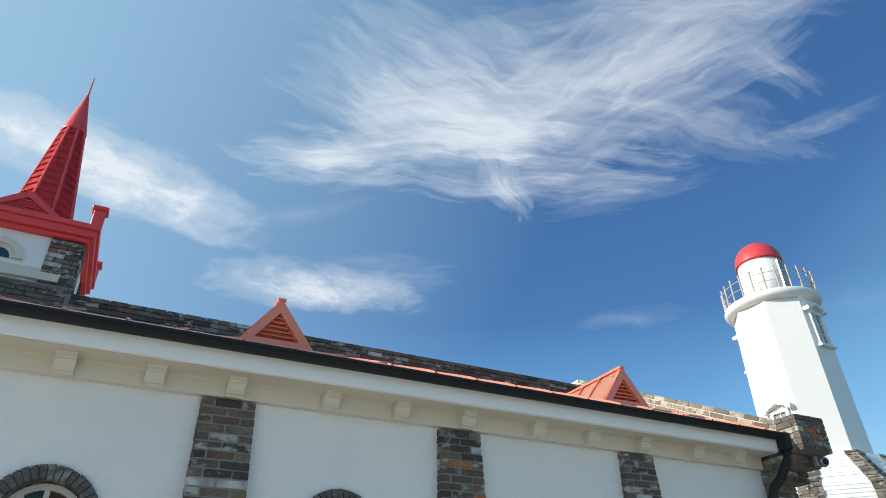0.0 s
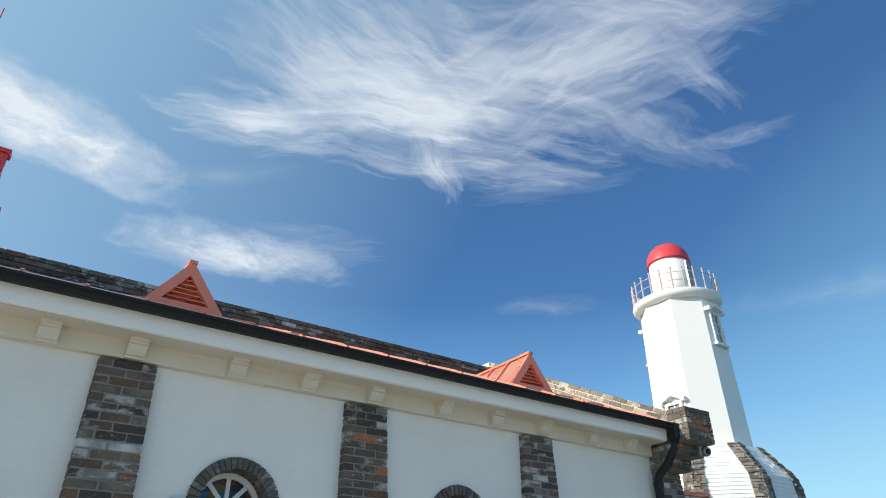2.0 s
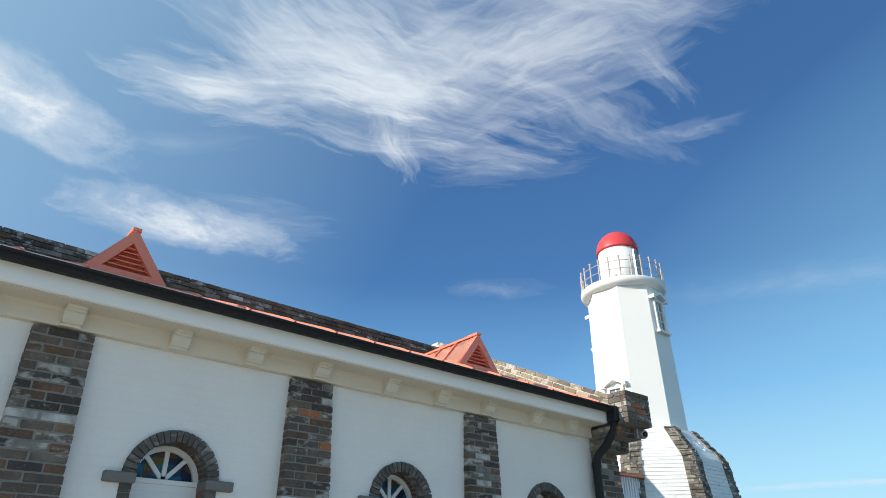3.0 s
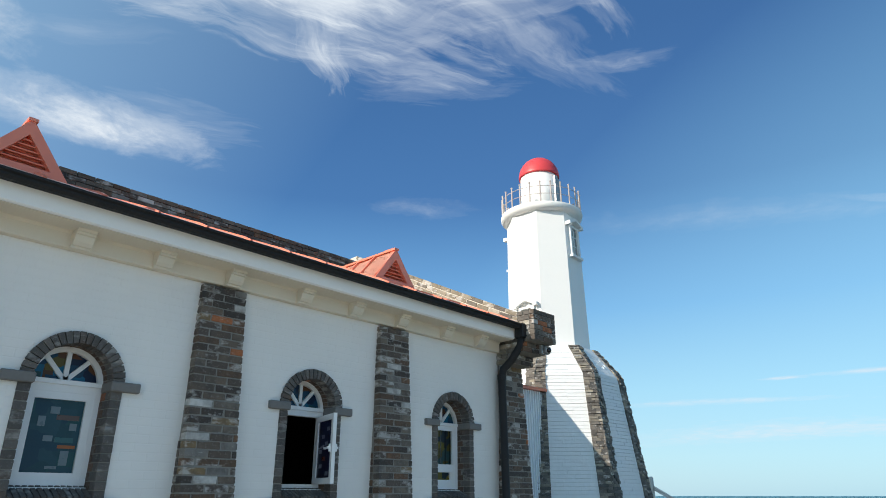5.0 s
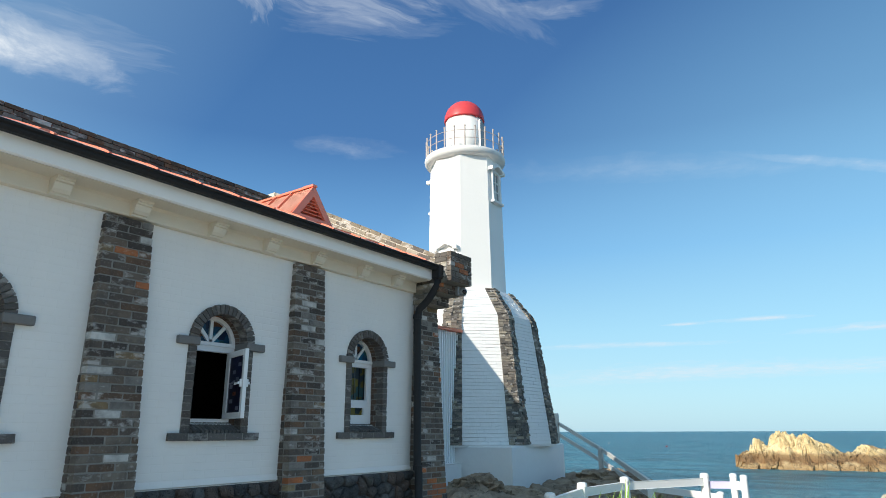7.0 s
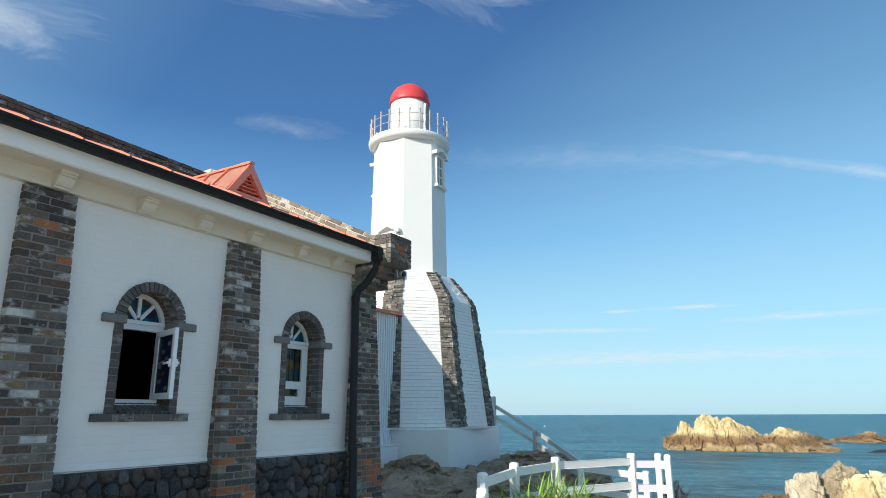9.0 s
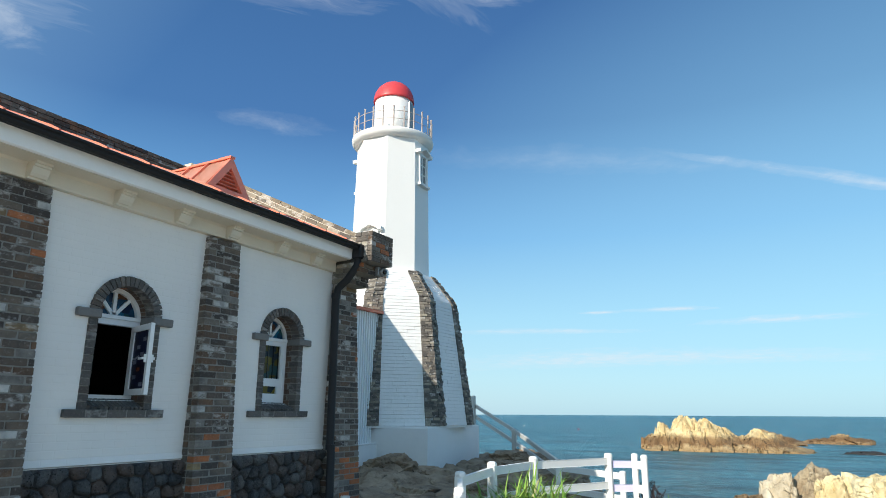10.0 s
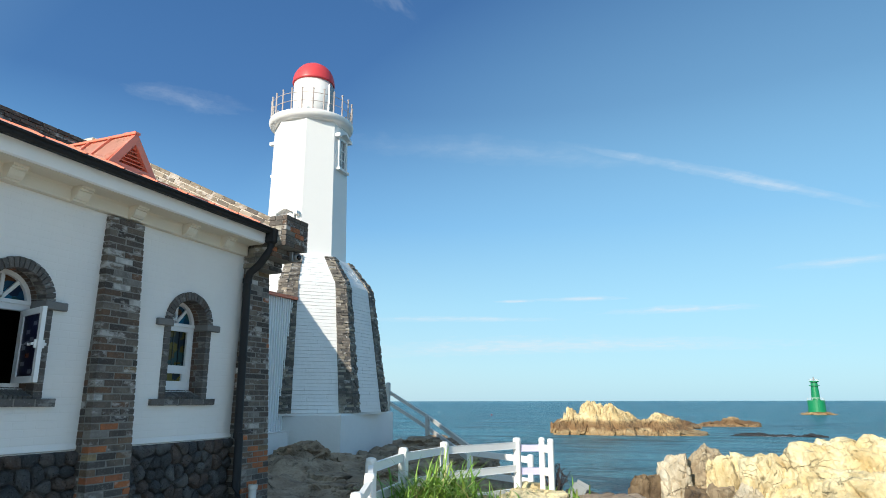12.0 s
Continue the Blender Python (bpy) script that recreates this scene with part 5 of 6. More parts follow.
def boulder(name, label, at, top, rx, rz, material, seed, sharp=0.5, detail=5, group="", split_deep=0.13, turn=None):
    """An uneven rock: flat facets, split by joints into blocks, with a rough skin."""
    bm = bmesh.new()
    bmesh.ops.create_icosphere(bm, subdivisions=detail, radius=1.0)
    rnd = random.Random(seed)
    cuts = [(Vector((rnd.uniform(-0.15, 0.15), rnd.uniform(-0.15, 0.15), 1)).normalized(), rnd.uniform(0.68, 0.85))]
    for _ in range(15):
        v = Vector((rnd.gauss(0, 1), rnd.gauss(0, 1), rnd.gauss(0, 0.8))).normalized()
        cuts.append((v, rnd.uniform(0.70, 0.95)))
    off = Vector((seed * 7.31, seed * 3.7, seed))
    sx, sy = rnd.uniform(0.85, 1.2), rnd.uniform(0.8, 1.15)
    tip = Euler((rnd.uniform(-0.5, 0.5), rnd.uniform(-0.5, 0.5), rnd.uniform(0, 3))).to_matrix()
    for v in bm.verts:
        p = v.co.copy()
        for c, d in cuts:
            s = p.dot(c) - d
            if s > 0:
                p -= c * s * 0.9
        n = noise.fractal(p * 1.6 + off, 0.9, 2.0, 5)
        q = tip @ p
        q = Vector((q.x * 1.1, q.y * 1.1, q.z * 2.2)) + off + Vector((n, n * 0.7, -n)) * 0.30
        block, joint = jointed(q)
        small, split = jointed(q * 2.3)
        p *= 1 + 0.10 * n + sharp * (0.22 * block + 0.03 * small) - split_deep * joint - 0.025 * split
        p *= 1 + 0.02 * noise.noise(p * 14 + off)
        v.co = Vector((p.x * rx * sx, p.y * rx * sy, p.z * rz))
    peak = max(v.co.z for v in bm.verts)
    for v in bm.verts:
        v.co.z += -peak
    ob = link(name, bm, material, False)
    ob.location = (*at, top)
    ob.rotation_euler = (0, 0, rnd.uniform(0, 6.28) if turn is None else turn)
    return tagged(ob, label, "rock", group)


# azimuth, distance, top height, half width, half height, material, roughness
SHORE = ((5.2, 30.2, -2.55, 1.15, 1.4, rock_wet, 0.9), (3.9, 30.4, -1.75, 0.95, 1.9, rock_wet, 0.9), (1.9, 30.3, -0.92, 1.02, 1.7, rock_pale, 0.5), (-0.45, 30.8, -0.55, 1.0, 1.6, rock_grey, 0.5), (-1.5, 30.0, -0.95, 0.8, 1.5, rock_yellow, 0.5),
         (-2.7, 30.4, -0.85, 0.85, 1.5, rock_yellow, 0.5), (-4.5, 30.6, -0.85, 1.0, 1.6, rock_yellow, 0.5), (-3.3, 28.2, -1.62, 0.95, 1.3, rock_pale, 0.6), (0.1, 28.6, -2.1, 1.2, 1.3, rock_wet, 0.8), (-1.4, 28.4, -1.9, 0.8, 1.4, rock_grey, 0.9),
         (2.4, 27.8, -2.55, 1.0, 1.2, rock_wet, 0.8), (4.4, 28.6, -2.95, 0.9, 0.9, rock_grey, 0.8), (-6.6, 29.6, -0.30, 1.75, 2.4, rock_yellow, 0.5), (-8.6, 29.2, 0.02, 2.1, 2.7, rock_yellow, 0.5), (-10.8, 29.0, -0.12, 2.1, 2.6, rock_yellow, 0.5),
         (-12.8, 29.4, 0.06, 1.9, 2.6, rock_yellow, 0.5), (-6.6, 27.0, -1.25, 1.6, 1.9, rock_yellow, 0.5), (-9.6, 26.4, -0.95, 2.2, 2.1, rock_yellow, 0.5), (-12.6, 25.8, -0.85, 2.2, 2.1, rock_yellow, 0.5), (-15.5, 27.5, -0.1, 2.6, 2.6, rock_yellow, 0.5), (-5.0, 26.0, -2.1, 1.2, 1.4, rock_pale, 0.8), (5.9, 29.0, -3.0, 0.8, 1.0, rock_wet, 0.9), (-4.6, 29.3, -0.75, 1.5, 2.0, rock_yellow, 0.4))
SHORE_LABELS = {rock_yellow: "cracked sunlit yellow coastal boulder", rock_pale: "bleached whitish coastal boulder with dark clefts", rock_grey: "weathered brown coastal boulder", rock_wet: "dark wet brown rock at the waterline"}
for k, (az, d, top, rx, rz, m, s) in enumerate(SHORE):
    boulder("shore_rock", SHORE_LABELS[m], spot(az + (0.9 if az > -5.5 else 0.3), d), top, rx, rz * 1.25, m, 21 + k, s * 0.7, 6 if rx > 1.5 else 5, "shore rocks", 0.07 if m is rock_yellow and rx > 1.5 else 0.13)
for k, (x, y, top, rx) in enumerate(((6.35, -2.95, 0.0, 0.75), (7.35, -2.75, -0.02, 0.8), (5.6, -3.1, -0.04, 0.7))):
    boulder("ground_slab", "low sunlit yellow rock slab at the fence foot", (x, y), top, rx, 0.5, rock_yellow, 61 + k, 0.5, 5, "ground slabs")
GROUND_ROCKS = ((9.1, 2.75, 0.42, 0.62), (9.75, 2.1, 0.12, 0.6), (8.2, 2.2, 0.02, 0.7), (10.5, 0.95, 0.10, 0.7), (12.1, 1.2, 0.18, 0.9), (13.3, 1.5, 0.32, 0.9), (14.7, 2.0, 0.28, 0.9), (15.7, 1.9, 0.06, 0.7),
                (11.4, 0.0, 0.02, 0.8), (9.0, 0.6, -0.02, 0.8), (7.4, 1.2, -0.04, 0.7), (6.5, 0.4, -0.05, 0.6), (12.9, 0.3, 0.10, 0.7), (10.0, -1.0, -0.12, 0.8), (8.4, -0.7, -0.10, 0.7), (14.0, 1.0, 0.22, 0.6))
for k, (x, y, top, rx) in enumerate(GROUND_ROCKS):
    boulder("ground_rock", "brown weathered rock lying by the lighthouse", (x, y), top, rx, 0.42, rock_ground, 101 + k, 0.6, 5, "ground rocks")
tagged(link("shore_shelf", sheet([float(a) for a in np.linspace(18, 42, 60)], [float(a) for a in np.linspace(-22, -1.5, 50)],
       lambda x, y: -5.2 + 2.9 * math.exp(-((x - 26) / 6.0) ** 2 - ((y + 10.5) / 5.2) ** 2) + 0.5 * fbm(x, y, 0.35, 5.0)), rock_wet, True), "low rock shelf between the boulders", "rock", kind="structure")


def islet(name, label, az, d, length, profile, depth, material, seed):
    """A long rock in the sea: a ridge line of given heights, falling off before and behind."""
    bm = bmesh.new()
    nx, ny = 170, 60
    px, pz = [p[0] for p in profile], [p[1] for p in profile]
    cx, cy = spot(az, d)
    side = Vector((math.sin(radians(az)), -math.cos(radians(az)), 0))
    ahead = Vector((math.cos(radians(az)), math.sin(radians(az)), 0))
    rows = []
    for j in range(ny + 1):
        v = -1 + 2 * j / ny
        row = []
        for i in range(nx + 1):
            u = i / nx
            q = Vector((u * length * 0.22, v * depth * 0.22, seed))
            n = noise.fractal(q * 2.2, 0.9, 2.1, 5)
            block, joint = jointed(Vector((q.x * 2.6 + v * 0.5, q.y * 2.6, seed)) + Vector((n, n, 0)) * 0.25)
            small, split = jointed(Vector((q.x * 6.5, q.y * 6.5, seed)) + Vector((n, -n, 0)) * 0.3)
            hh = 0.88 * float(np.interp(min(1.0, max(0.0, u + 0.05 * n + 0.07 * v * math.sin(3 * u + seed))), px, pz))
            round_off = max(0.0, 1 - abs(v + 0.12 * n) ** 2.2)
            hgt = hh * round_off * (1 + 0.18 * n + 0.20 * block + 0.08 * small) - 0.6 * (abs(v) > 0.9) - 0.5 * (hh < 0.05) + 0.25 * n - (0.20 * joint + 0.05 * split) * min(1.0, hh / 3)
            p = Vector((cx, cy, SEA + hgt)) + side * ((u - 0.5) * length) + ahead * (v * depth + 0.5 * n + 0.8 * block)
            row.append(bm.verts.new(p))
        rows.append(row)
    for a, b in zip(rows, rows[1:]):
        for i in range(nx):
            bm.faces.new((a[i], a[i + 1], b[i + 1], b[i]))
    ob = link(name, bm, material, False)
    return tagged(ob, label, "islet")


islet("rock_islet", "sunlit ochre rock islet with dark tide marks", 6.3, 112, 24.5, ((0, 0), (0.02, 1.9), (0.12, 2.6), (0.14, 4.2), (0.17, 4.5), (0.175, 3.9), (0.22, 4.4), (0.25, 5.6), (0.30, 5.7), (0.32, 4.9), (0.36, 4.9), (0.43, 5.0), (0.47, 4.6), (0.52, 3.7), (0.58, 2.3), (0.63, 2.0), (0.69, 2.9), (0.74, 3.2), (0.79, 2.6), (0.84, 1.5), (0.92, 0.8), (0.98, 0.3), (1, 0)), 6.0, rock_isle, 2.0)
islet("rock_islet", "lower brown rock islet behind", 3.3, 140, 13.0, ((0, 0), (0.08, 1.3), (0.3, 1.8), (0.48, 2.7), (0.6, 2.5), (0.8, 1.5), (0.95, 0.6), (1, 0)), 6.0, rock_brown, 5.0)
islet("rock_islet", "long low brown rock islet", -1.4, 150, 12.5, ((0, 0), (0.1, 0.7), (0.3, 1.2), (0.55, 1.9), (0.65, 2.0), (0.8, 1.2), (0.95, 1.0), (1, 0)), 4.0, rock_brown, 8.0)
islet("rock_islet", "flat dark reef just above the water", -4.8, 112, 13.0, ((0, 0), (0.1, 0.35), (0.4, 0.4), (0.7, 0.3), (0.9, 0.4), (1, 0)), 1.6, mortar_dark, 11.0)

rnd = random.Random(31)
for k, (az, d, n) in enumerate(((4.0, 108, 6.0), (-0.3, 132, 5.0), (-4.6, 108, 5.5), (-1.5, 147, 6.0), (-5.6, 180, 22.0))):
    bm = bmesh.new()
    cx, cy = spot(az, d)
    for _ in range(26):
        s, w = rnd.uniform(-0.5, 0.5) * n, rnd.uniform(0.15, 0.6)
        p = Vector((cx + rnd.uniform(-0.8, 0.8), cy + s, SEA + 0.12))
        vs = [bm.verts.new(p + Vector((0.22 * w * math.cos(t) * rnd.uniform(0.7, 1.2), w * math.sin(t), 0))) for t in np.linspace(0, 2 * math.pi, 8)[:-1]]
        bm.faces.new(vs)
    tagged(link("sea_foam", bm, foam_white), "thin streak of white foam on the sea", "foam", kind="stuff")
for k, (az, d, c) in enumerate(((26.5, 260, 0), (17.5, 240, 1), (22.0, 300, 0))):
    x, y = spot(az, d)
    f = thing("buoy", (x, y, SEA), "small floating buoy far out on the sea", "buoy", "buoys")
    part("float", lathe(bmesh.new(), (x, y), [(0.2, SEA - 0.2), (0.28, SEA + 0.1), (0.24, SEA + 0.3), (0.0, SEA + 0.45)], 10), dome_red if c else fence_white, f)

# leaning green beacon far out
BX, BY = spot(-7.64, 278)
beacon = thing("sea_beacon", (BX, BY, SEA), "leaning green sea beacon tower on a rock", "beacon")
lean = Matrix.Translation((BX, BY, SEA)) @ Matrix.Rotation(radians(0.5), 4, Vector((math.cos(radians(-8)), math.sin(radians(-8)), 0))) @ Matrix.Diagonal((0.73, 0.73, 0.82, 1))


def leaned(profile, sides=24):
    b = lathe(bmesh.new(), (0, 0), profile, sides)
    bmesh.ops.transform(b, matrix=lean, verts=b.verts)
    return b


part("drum", leaned([(4.1, -1.0), (4.0, 1.8), (3.9, 6.2)]), beacon_green, beacon)
part("body", leaned([(2.05, 6.2), (1.5, 14.2)]), beacon_green, beacon)
part("deck", leaned([(2.4, 12.5), (2.4, 12.9)]), beacon_green, beacon)
part("lantern_deck", leaned([(2.2, 14.2), (2.2, 14.6)]), beacon_green, beacon)
for zz, low, r, n in ((7.2, 6.2, 3.7, 12), (15.4, 14.5, 2.1, 8)):
    b = bmesh.new()
    tube(b, [(r * math.cos(t), r * math.sin(t), zz) for t in np.linspace(0, 2 * math.pi, 25)], 0.08, 6, cap=False)
    for k in range(n):
        a = 2 * k * math.pi / n
        tube(b, [(r * math.cos(a), r * math.sin(a), low), (r * math.cos(a), r * math.sin(a), zz)], 0.065, 6)
    bmesh.ops.transform(b, matrix=lean, verts=b.verts)
    part("guard_rail", b, fence_white, beacon, "pale guard rail")
part("lamp", leaned([(0.35, 14.6), (0.35, 16.2), (0.0, 16.6)], 12), steel, beacon)
boulder("beacon_rock", "low brown rock under the beacon", (BX, BY), SEA + 1.1, 6.5, 1.3, rock_isle, 77, 0.5, 4)

# ---- white fences ----
def fence_post(parent, at, top, w=0.13, name="post", m=None):
    x, y = at
    low = ground_z(x, y) - 0.15
    b = boxes(((x - w / 2, y - w / 2, low), (x + w / 2, y + w / 2, top - 0.05)), bevel=0.012)
    c = bmesh.new()
    lathe(c, (x, y), [(w * 0.60, top - 0.055), (w * 0.60, top - 0.03), (w * 0.5, top - 0.008), (w * 0.25, top)], 8, math.pi / 8)
    p = part(name, b, m or fence_white, parent)
    part("cap", c, m or fence_white, p)
    return p


def fence_rail(parent, a, b, m=None, h=0.10, t=0.045):
    bm = bmesh.new()
    beam(bm, a, b, t, h, bevel=0.006)
    return part("rail", bm, m or fence_white, parent)


def fence(posts, label, drops, m=None, w=0.13):
    f = thing("post_and_rail_fence", (posts[0][0], posts[0][1], ground_z(posts[0][0], posts[0][1])), label, "fence", "white fences")
    for x, y, top in posts:
        fence_post(f, (x, y), top, w, m=m)
    for (x0, y0, t0), (x1, y1, t1) in zip(posts, posts[1:]):
        for d in drops:
            fence_rail(f, (x0, y0, t0 - d), (x1, y1, t1 - d), m)
    return f


fence(((2.47, -2.25, 0.40), (3.15, -2.03, 0.50), (3.70, -1.75, 0.605), (4.60, -1.74, 0.66), (5.57, -1.92, 0.68), (6.93, -2.60, 0.68)), "white painted post and rail fence", (0.12, 0.46, 0.80), w=0.105)
fence(((7.08, -2.96, 0.68), (6.98, -3.12, 0.67)), "short return of the white fence", (0.16, 0.50), w=0.085)
FX, FY = spot(19.4, 13.5)
GX, GY = spot(14.3, 12.5)
fence(((FX, FY, 0.33), (GX, GY, 0.28)), "lower white fence beyond the first", (0.10, 0.48), w=0.10)
hand = thing("stair_handrail", (17.4, 4.9, ground_z(17.4, 4.9)), "pale sloping handrail beside the lighthouse steps", "handrail")
STAIR = ((17.45, 4.87, 1.86, 0.34, 0.70), (15.92, 2.72, 0.80, 0.08, 0.42), (FX + 0.05, FY + 0.06, 0.36, 0.05, 0.27))
for x, y, top, _, _ in STAIR[:2]:
    fence_post(hand, (x, y), top, 0.13, m=fence_grey)
for (x0, y0, t0, a0, c0), (x1, y1, t1, a1, c1) in zip(STAIR, STAIR[1:]):
    fence_rail(hand, (x0 + 0.08, y0 - 0.02, t0 - a0), (x1 + 0.08, y1 - 0.02, t1 - a1), fence_grey, 0.10, 0.05)
    fence_rail(hand, (x0 + 0.08, y0 - 0.02, t0 - c0), (x1 + 0.08, y1 - 0.02, t1 - c1), fence_grey, 0.10, 0.05)
ret = thing("fence_panel", (6.99, -2.78, 0.4), "pale lilac rail between two fence posts", "fence")
for d in (0.16, 0.50):
    fence_rail(ret, (6.96, -2.66, 0.68 - d), (7.07, -2.91, 0.68 - d), lilac)

# ---- signboard and grass ----
sign = thing("tilted_board", (7.12, -3.35, -0.4), "pair of pale grey boards leaning at the fence foot", "board")
for dx, dy, dz in ((0.0, 0.0, 0.0), (0.07, -0.035, 0.03)):
    bm = bmesh.new()
    beam(bm, (7.14 + dx, -3.27 + dy, -0.52), (7.10 + dx, -3.535 + dy, -0.015 + dz), 0.20, 0.03, up=(1, 0, 0), bevel=0.006)
    part("panel", bm, board_grey, sign)
part("stand", boxes(((7.15, -3.46, -0.6), (7.19, -3.42, -0.2))), steel, sign)


def dry_shrub(at, label, seed):
    """Bare forked twigs that rise from one root."""
    rnd = random.Random(seed)
    root = Vector((*at, ground_z(*at) - 0.05))
    sh = thing("dry_shrub", root, label, "shrub")
    for k in range(7):
        bm = bmesh.new()
        p, d = root.copy(), Vector((rnd.uniform(-0.3, 0.3), rnd.uniform(-0.45, 0.25), 1)).normalized()
        pts = [p.copy()]
        for _ in range(5):
            p = p + d * rnd.uniform(0.08, 0.13)
            d = (d + Vector((rnd.uniform(-0.35, 0.35), rnd.uniform(-0.35, 0.35), 0.1))).normalized()
            pts.append(p.copy())
        tube(bm, pts, 0.009, 6)
        for q in pts[2:]:
            for _ in range(3):
                e = Vector((rnd.uniform(-1, 1), rnd.uniform(-1, 1), rnd.uniform(0.1, 0.9))).normalized()
                tube(bm, [q, q + e * 0.05, q + (e + Vector((0, 0, 0.3))) * 0.09], 0.006, 5)
        part("stem", bm, twig_dark, sh)
    return sh


dry_shrub((7.12, -3.14), "small dry shrub of bare dark twigs", 6)


def grass_clump(name, label, spots, seed, tall):
    rnd = random.Random(seed)
    bm = bmesh.new()
    for cx, cy, n, spread in spots:
        for _ in range(n):
            x, y = cx + rnd.gauss(0, spread), cy + rnd.gauss(0, spread)
            z = ground_z(x, y) - 0.05
            a = rnd.uniform(0, 2 * math.pi)
            L, bend = tall * rnd.uniform(0.5, 1.2), rnd.uniform(0.3, 1.45)
            w = rnd.uniform(0.009, 0.019)
            side = Vector((-math.sin(a), math.cos(a), 0))
            prev = None
            for k in range(6):
                f = k / 5
                out = L * bend * f * f * 0.75
                p = Vector((x + out * math.cos(a), y + out * math.sin(a), z + L * (f - 0.42 * bend * f * f * f)))
                ww = w * (1 - f ** 2.2) + 0.0006
                pair = (bm.verts.new(p - side * ww), bm.verts.new(p + side * ww))
                if prev:
                    bm.faces.new((prev[0], prev[1], pair[1], pair[0]))
                prev = pair
    return tagged(link(name, bm, grass_mat), label, "grass", kind="stuff")


grass_clump("grass", "tuft of long green grass before the fence", ((4.35, -2.15, 170, 0.17), (4.65, -2.35, 240, 0.18), (4.1, -2.0, 60, 0.12)), 3, 0.84)
grass_clump("grass", "sparse grass at the fence foot", ((6.6, -2.75, 60, 0.2), (7.0, -3.25, 70, 0.18), (5.9, -2.4, 50, 0.25)), 5, 0.35)

# ---- stone base of the church ----
base_wall = tagged(link("stone_base", boxes(((WEST, FACE - 0.005, -0.3), (EAST, BACK, BASE_TOP - 0.012))), mortar_mid), "dark lava stone base course of the church", "wall", kind="structure")


def clip(poly, mx, mz, nx, nz):
    out = []
    for (ax, az), (bx, bz) in zip(poly, poly[1:] + poly[:1]):
        da, db = (ax - mx) * nx + (az - mz) * nz, (bx - mx) * nx + (bz - mz) * nz
        if da <= 0:
            out.append((ax, az))
        if da * db < 0:
            t = da / (da - db)
            out.append((ax + t * (bx - ax), az + t * (bz - az)))
    return out


rnd = random.Random(9)
LIM = BASE_TOP - 0.010
seeds = [(x + rnd.uniform(-0.05, 0.05) + 0.075 * (j % 2), LIM - 0.055 - j * 0.118 + rnd.uniform(-0.035, 0.03)) for j in range(7) for x in np.arange(-1.7, 3.5, 0.148)]
seeds = [p for p in seeds if rnd.random() > 0.12]
for sx, sz in seeds:
    if sx > EAST - 0.04:
        continue
    poly = [(sx - 0.13, sz - 0.13), (sx + 0.13, sz - 0.13), (sx + 0.13, min(sz + 0.13, LIM)), (sx - 0.13, min(sz + 0.13, LIM))]
    for ox, oz in seeds:
        if (ox, oz) != (sx, sz) and abs(ox - sx) < 0.30 and abs(oz - sz) < 0.30:
            n = math.hypot(ox - sx, oz - sz)
            poly = clip(poly, (sx + ox) / 2, (sz + oz) / 2, (ox - sx) / n, (oz - sz) / n)
    if len(poly) < 3:
        continue
    bm = bmesh.new()
    cx, cz = sum(p[0] for p in poly) / len(poly), sum(p[1] for p in poly) / len(poly)
    # round the corners: cut each side near its ends
    soft = []
    for (ax, az), (bx, bz) in zip(poly, poly[1:] + poly[:1]):
        soft += [(ax + 0.2 * (bx - ax), az + 0.2 * (bz - az)), (ax + 0.8 * (bx - ax), az + 0.8 * (bz - az))]
    bulge = rnd.uniform(0.04, 0.075)
    tilt_x, tilt_z = rnd.uniform(-0.12, 0.12), rnd.uniform(-0.12, 0.12)

    def skin(px, pz, s, d):
        j = 0.005 if d > 0 else 0.002
        x, z = cx + (px - cx) * s + rnd.uniform(-j, j), cz + (pz - cz) * s + rnd.uniform(-j, j)
        return bm.verts.new((x, FACE - 0.002 - d + (rnd.uniform(-0.006, 0.006) + (x - cx) * tilt_x + (z - cz) * tilt_z) * (d > 0), z))
    rings = [[skin(px, pz, s, d) for px, pz in soft] for s, d in ((0.95, 0.0), (0.90, bulge * 0.60), (0.70, bulge * 0.97), (0.36, bulge * 1.06))]
    for a, b in zip(rings, rings[1:]):
        for k in range(len(a)):
            bm.faces.new((a[k], a[(k + 1) % len(a)], b[(k + 1) % len(a)], b[k]))
    bm.faces.new(rings[3])
    bmesh.ops.recalc_face_normals(bm, faces=bm.faces)
    part("stone", bm, lava, base_wall, smooth=True)


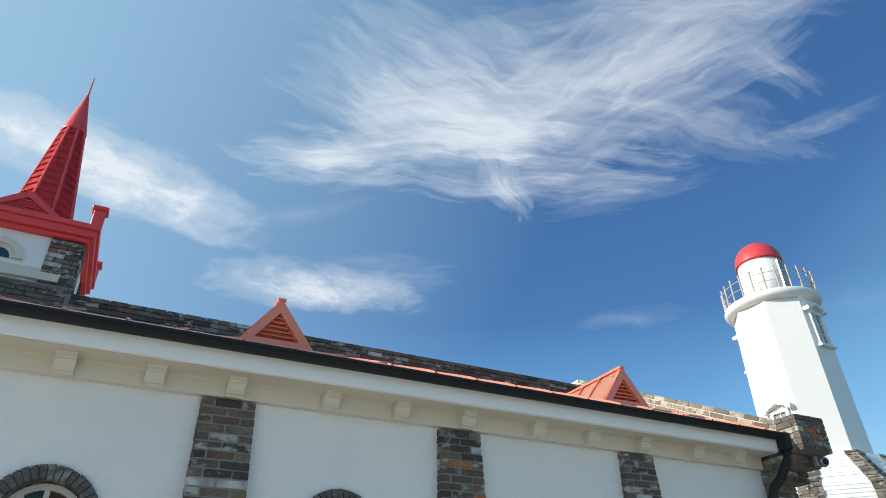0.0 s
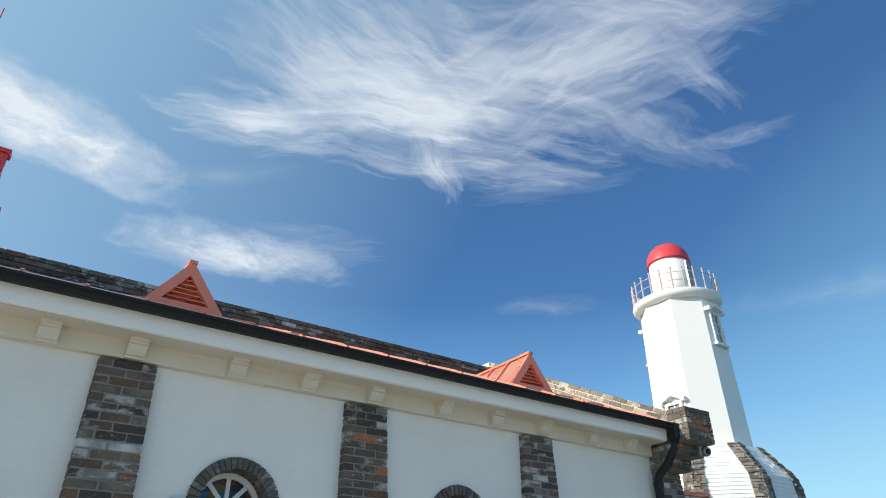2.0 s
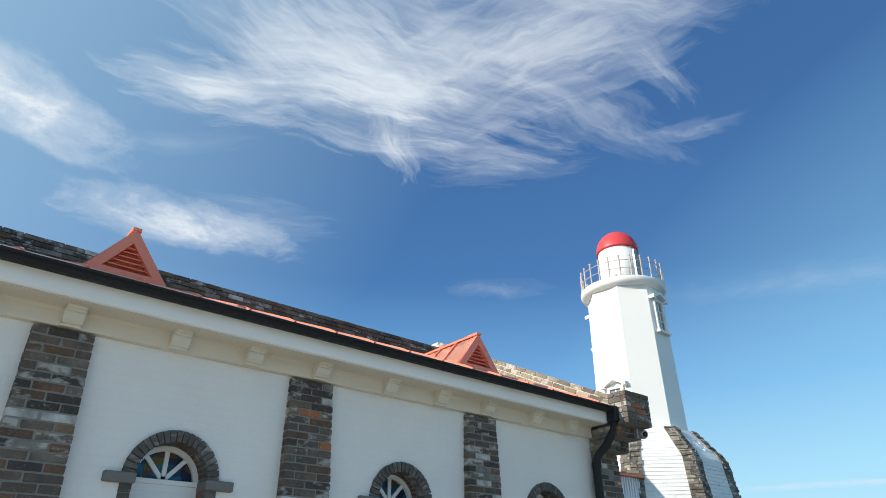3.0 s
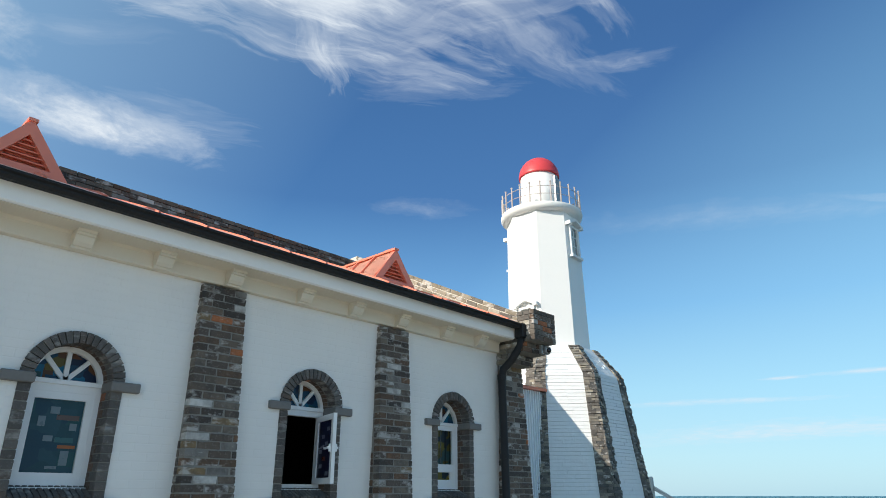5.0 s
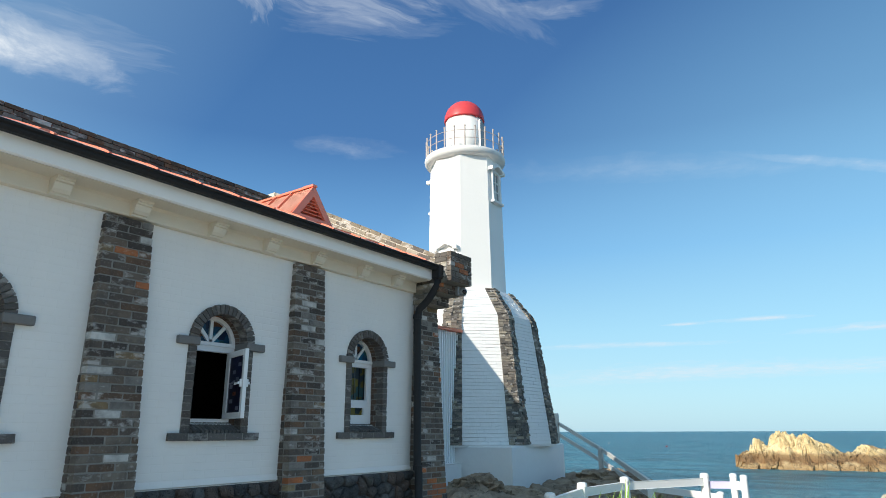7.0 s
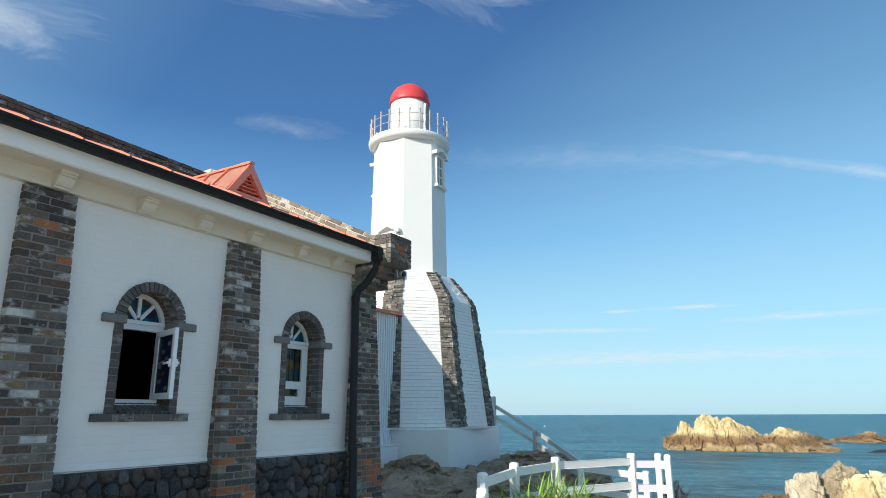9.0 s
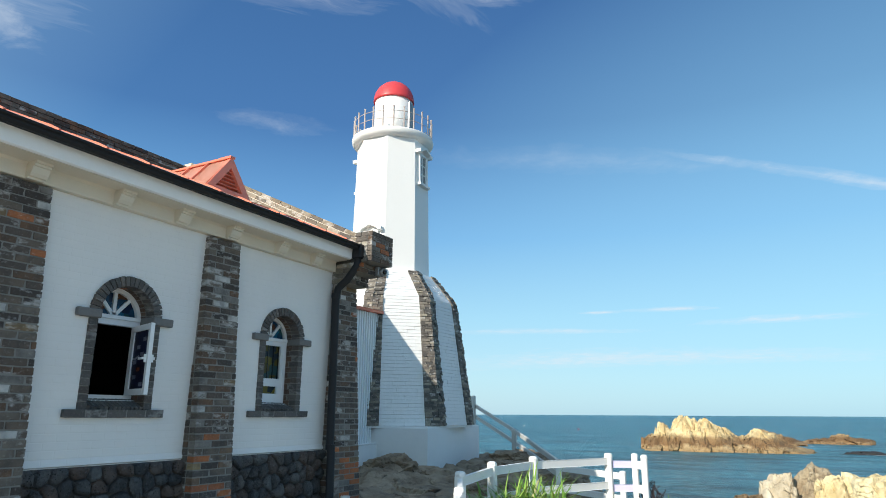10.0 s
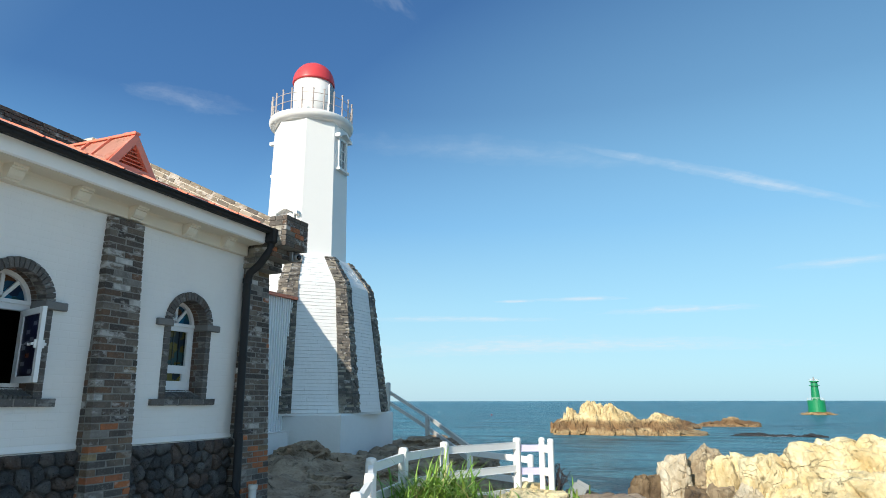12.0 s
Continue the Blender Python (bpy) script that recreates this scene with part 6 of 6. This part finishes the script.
# ---- bricks of walls and pilasters ----
def pilaster(xc, top_w, low_w, top_y, low_y, low_z, top_z, label, shift=0.0, warm=0.0):
    """A battered brick pier against the wall; shift moves its foot sideways."""
    p = thing("brick_pilaster", (xc, FACE, low_z), label, "pilaster", "brick pilasters")

    def at(z):
        f = (top_z - z) / (top_z - 0.2)
        return xc + shift * f, (top_w + (low_w - top_w) * f) / 2, top_y + (low_y - top_y) * f
    bm = bmesh.new()
    q = []
    for z in (low_z, top_z - 0.004):
        c, h, y = at(z)
        q += [bm.verts.new(v) for v in ((c - h + 0.006, y + 0.006, z), (c + h - 0.006, y + 0.006, z), (c + h - 0.010, FACE + 0.02, z), (c - h + 0.010, FACE + 0.02, z))]
    for k in range(4):
        j = (k + 1) % 4
        bm.faces.new((q[k], q[j], q[4 + j], q[4 + k]))
    bm.faces.new(q[3::-1]), bm.faces.new(q[4:])
    part("core", bm, mortar, p)
    n = round((top_z - low_z) / 0.067)
    pitch = (top_z - low_z) / n
    for row in range(n):
        z = low_z + (row + 0.5) * pitch
        c, h, y = at(z)
        for lo, hi in courses(c - h, c + h, 0.20, 0.013, row % 2):
            o = lay.uniform(-0.004, 0.003)
            brick(p, ((lo + hi) / 2, y + 0.045 + o, z), (hi - lo, 0.09, pitch - 0.012), brick_warm if lay.random() < (warm - z) / 0.5 else None)
        depth = FACE - (y + 0.10)
        if depth > 0.03:
            for s in (-1, 1):
                brick(p, (c + s * (h - 0.04), y + 0.10 + depth / 2, z), (0.08, depth - 0.004, pitch - 0.010))
    return p


TOP = BAND - 0.012
pilaster(-2.66, 0.415, 0.515, -0.02, -0.17, 0.9, TOP, "battered grey brick pilaster with orange and white bricks", 0.02)
pilaster(-0.585, 0.42, 0.515, -0.02, -0.17, 0.1, TOP, "battered grey brick pilaster with orange and white bricks", 0.02)
pilaster(1.52, 0.43, 0.51, -0.02, -0.17, 0.1, TOP, "battered grey brick pilaster with orange bricks low down", -0.02, 1.05)
pilaster(3.675, 0.44, 0.52, -0.03, -0.20, -0.1, 2.92, "grey brick corner pier beside the downpipe", -0.045, 0.95)
for row in range(4):
    for lo, hi in courses(-4.25, EAST + 0.06, 0.21, 0.010, row % 2):
        brick(ridge, ((lo + hi) / 2, RIDGE_Y - 0.13, RIDGE_TOP - 0.035 - row * 0.067), (hi - lo, 0.05, 0.057))
tilt = Matrix.Rotation(math.atan(PAR_SLOPE), 4, "X")
for row in range(6):
    for k, (lo, hi) in enumerate(courses(0.0, 3.82, 0.21, 0.012, row % 2)):
        m = (lo + hi) / 2
        y, z = PAR_Y + m * math.cos(math.atan(PAR_SLOPE)), PAR_FOOT + m * math.sin(math.atan(PAR_SLOPE)) - (0.035 + row * 0.067) / math.cos(math.atan(PAR_SLOPE))
        brick(parapet, (EAST + 0.045, y, z), (0.05, hi - lo, 0.055), brick_sunlit, tilt)
for x0, x1, y0, z0, z1 in STEPS:
    n = max(1, round((z1 - z0) / 0.068))
    pitch = (z1 - z0) / n
    for row in range(n):
        z = z0 + (row + 0.5) * pitch
        for lo, hi in courses(x0, x1, 0.20, 0.010, row % 2):
            brick(kneeler, ((lo + hi) / 2, y0 + 0.035, z), (hi - lo, 0.07, pitch - 0.010))
        # west face gets the lit brick colour, the other side stays grey
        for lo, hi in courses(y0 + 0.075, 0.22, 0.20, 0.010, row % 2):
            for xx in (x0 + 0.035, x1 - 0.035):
                brick(kneeler, (xx, (lo + hi) / 2, z), (0.07, hi - lo, pitch - 0.010), brick_sunlit if xx < 3.6 else None)
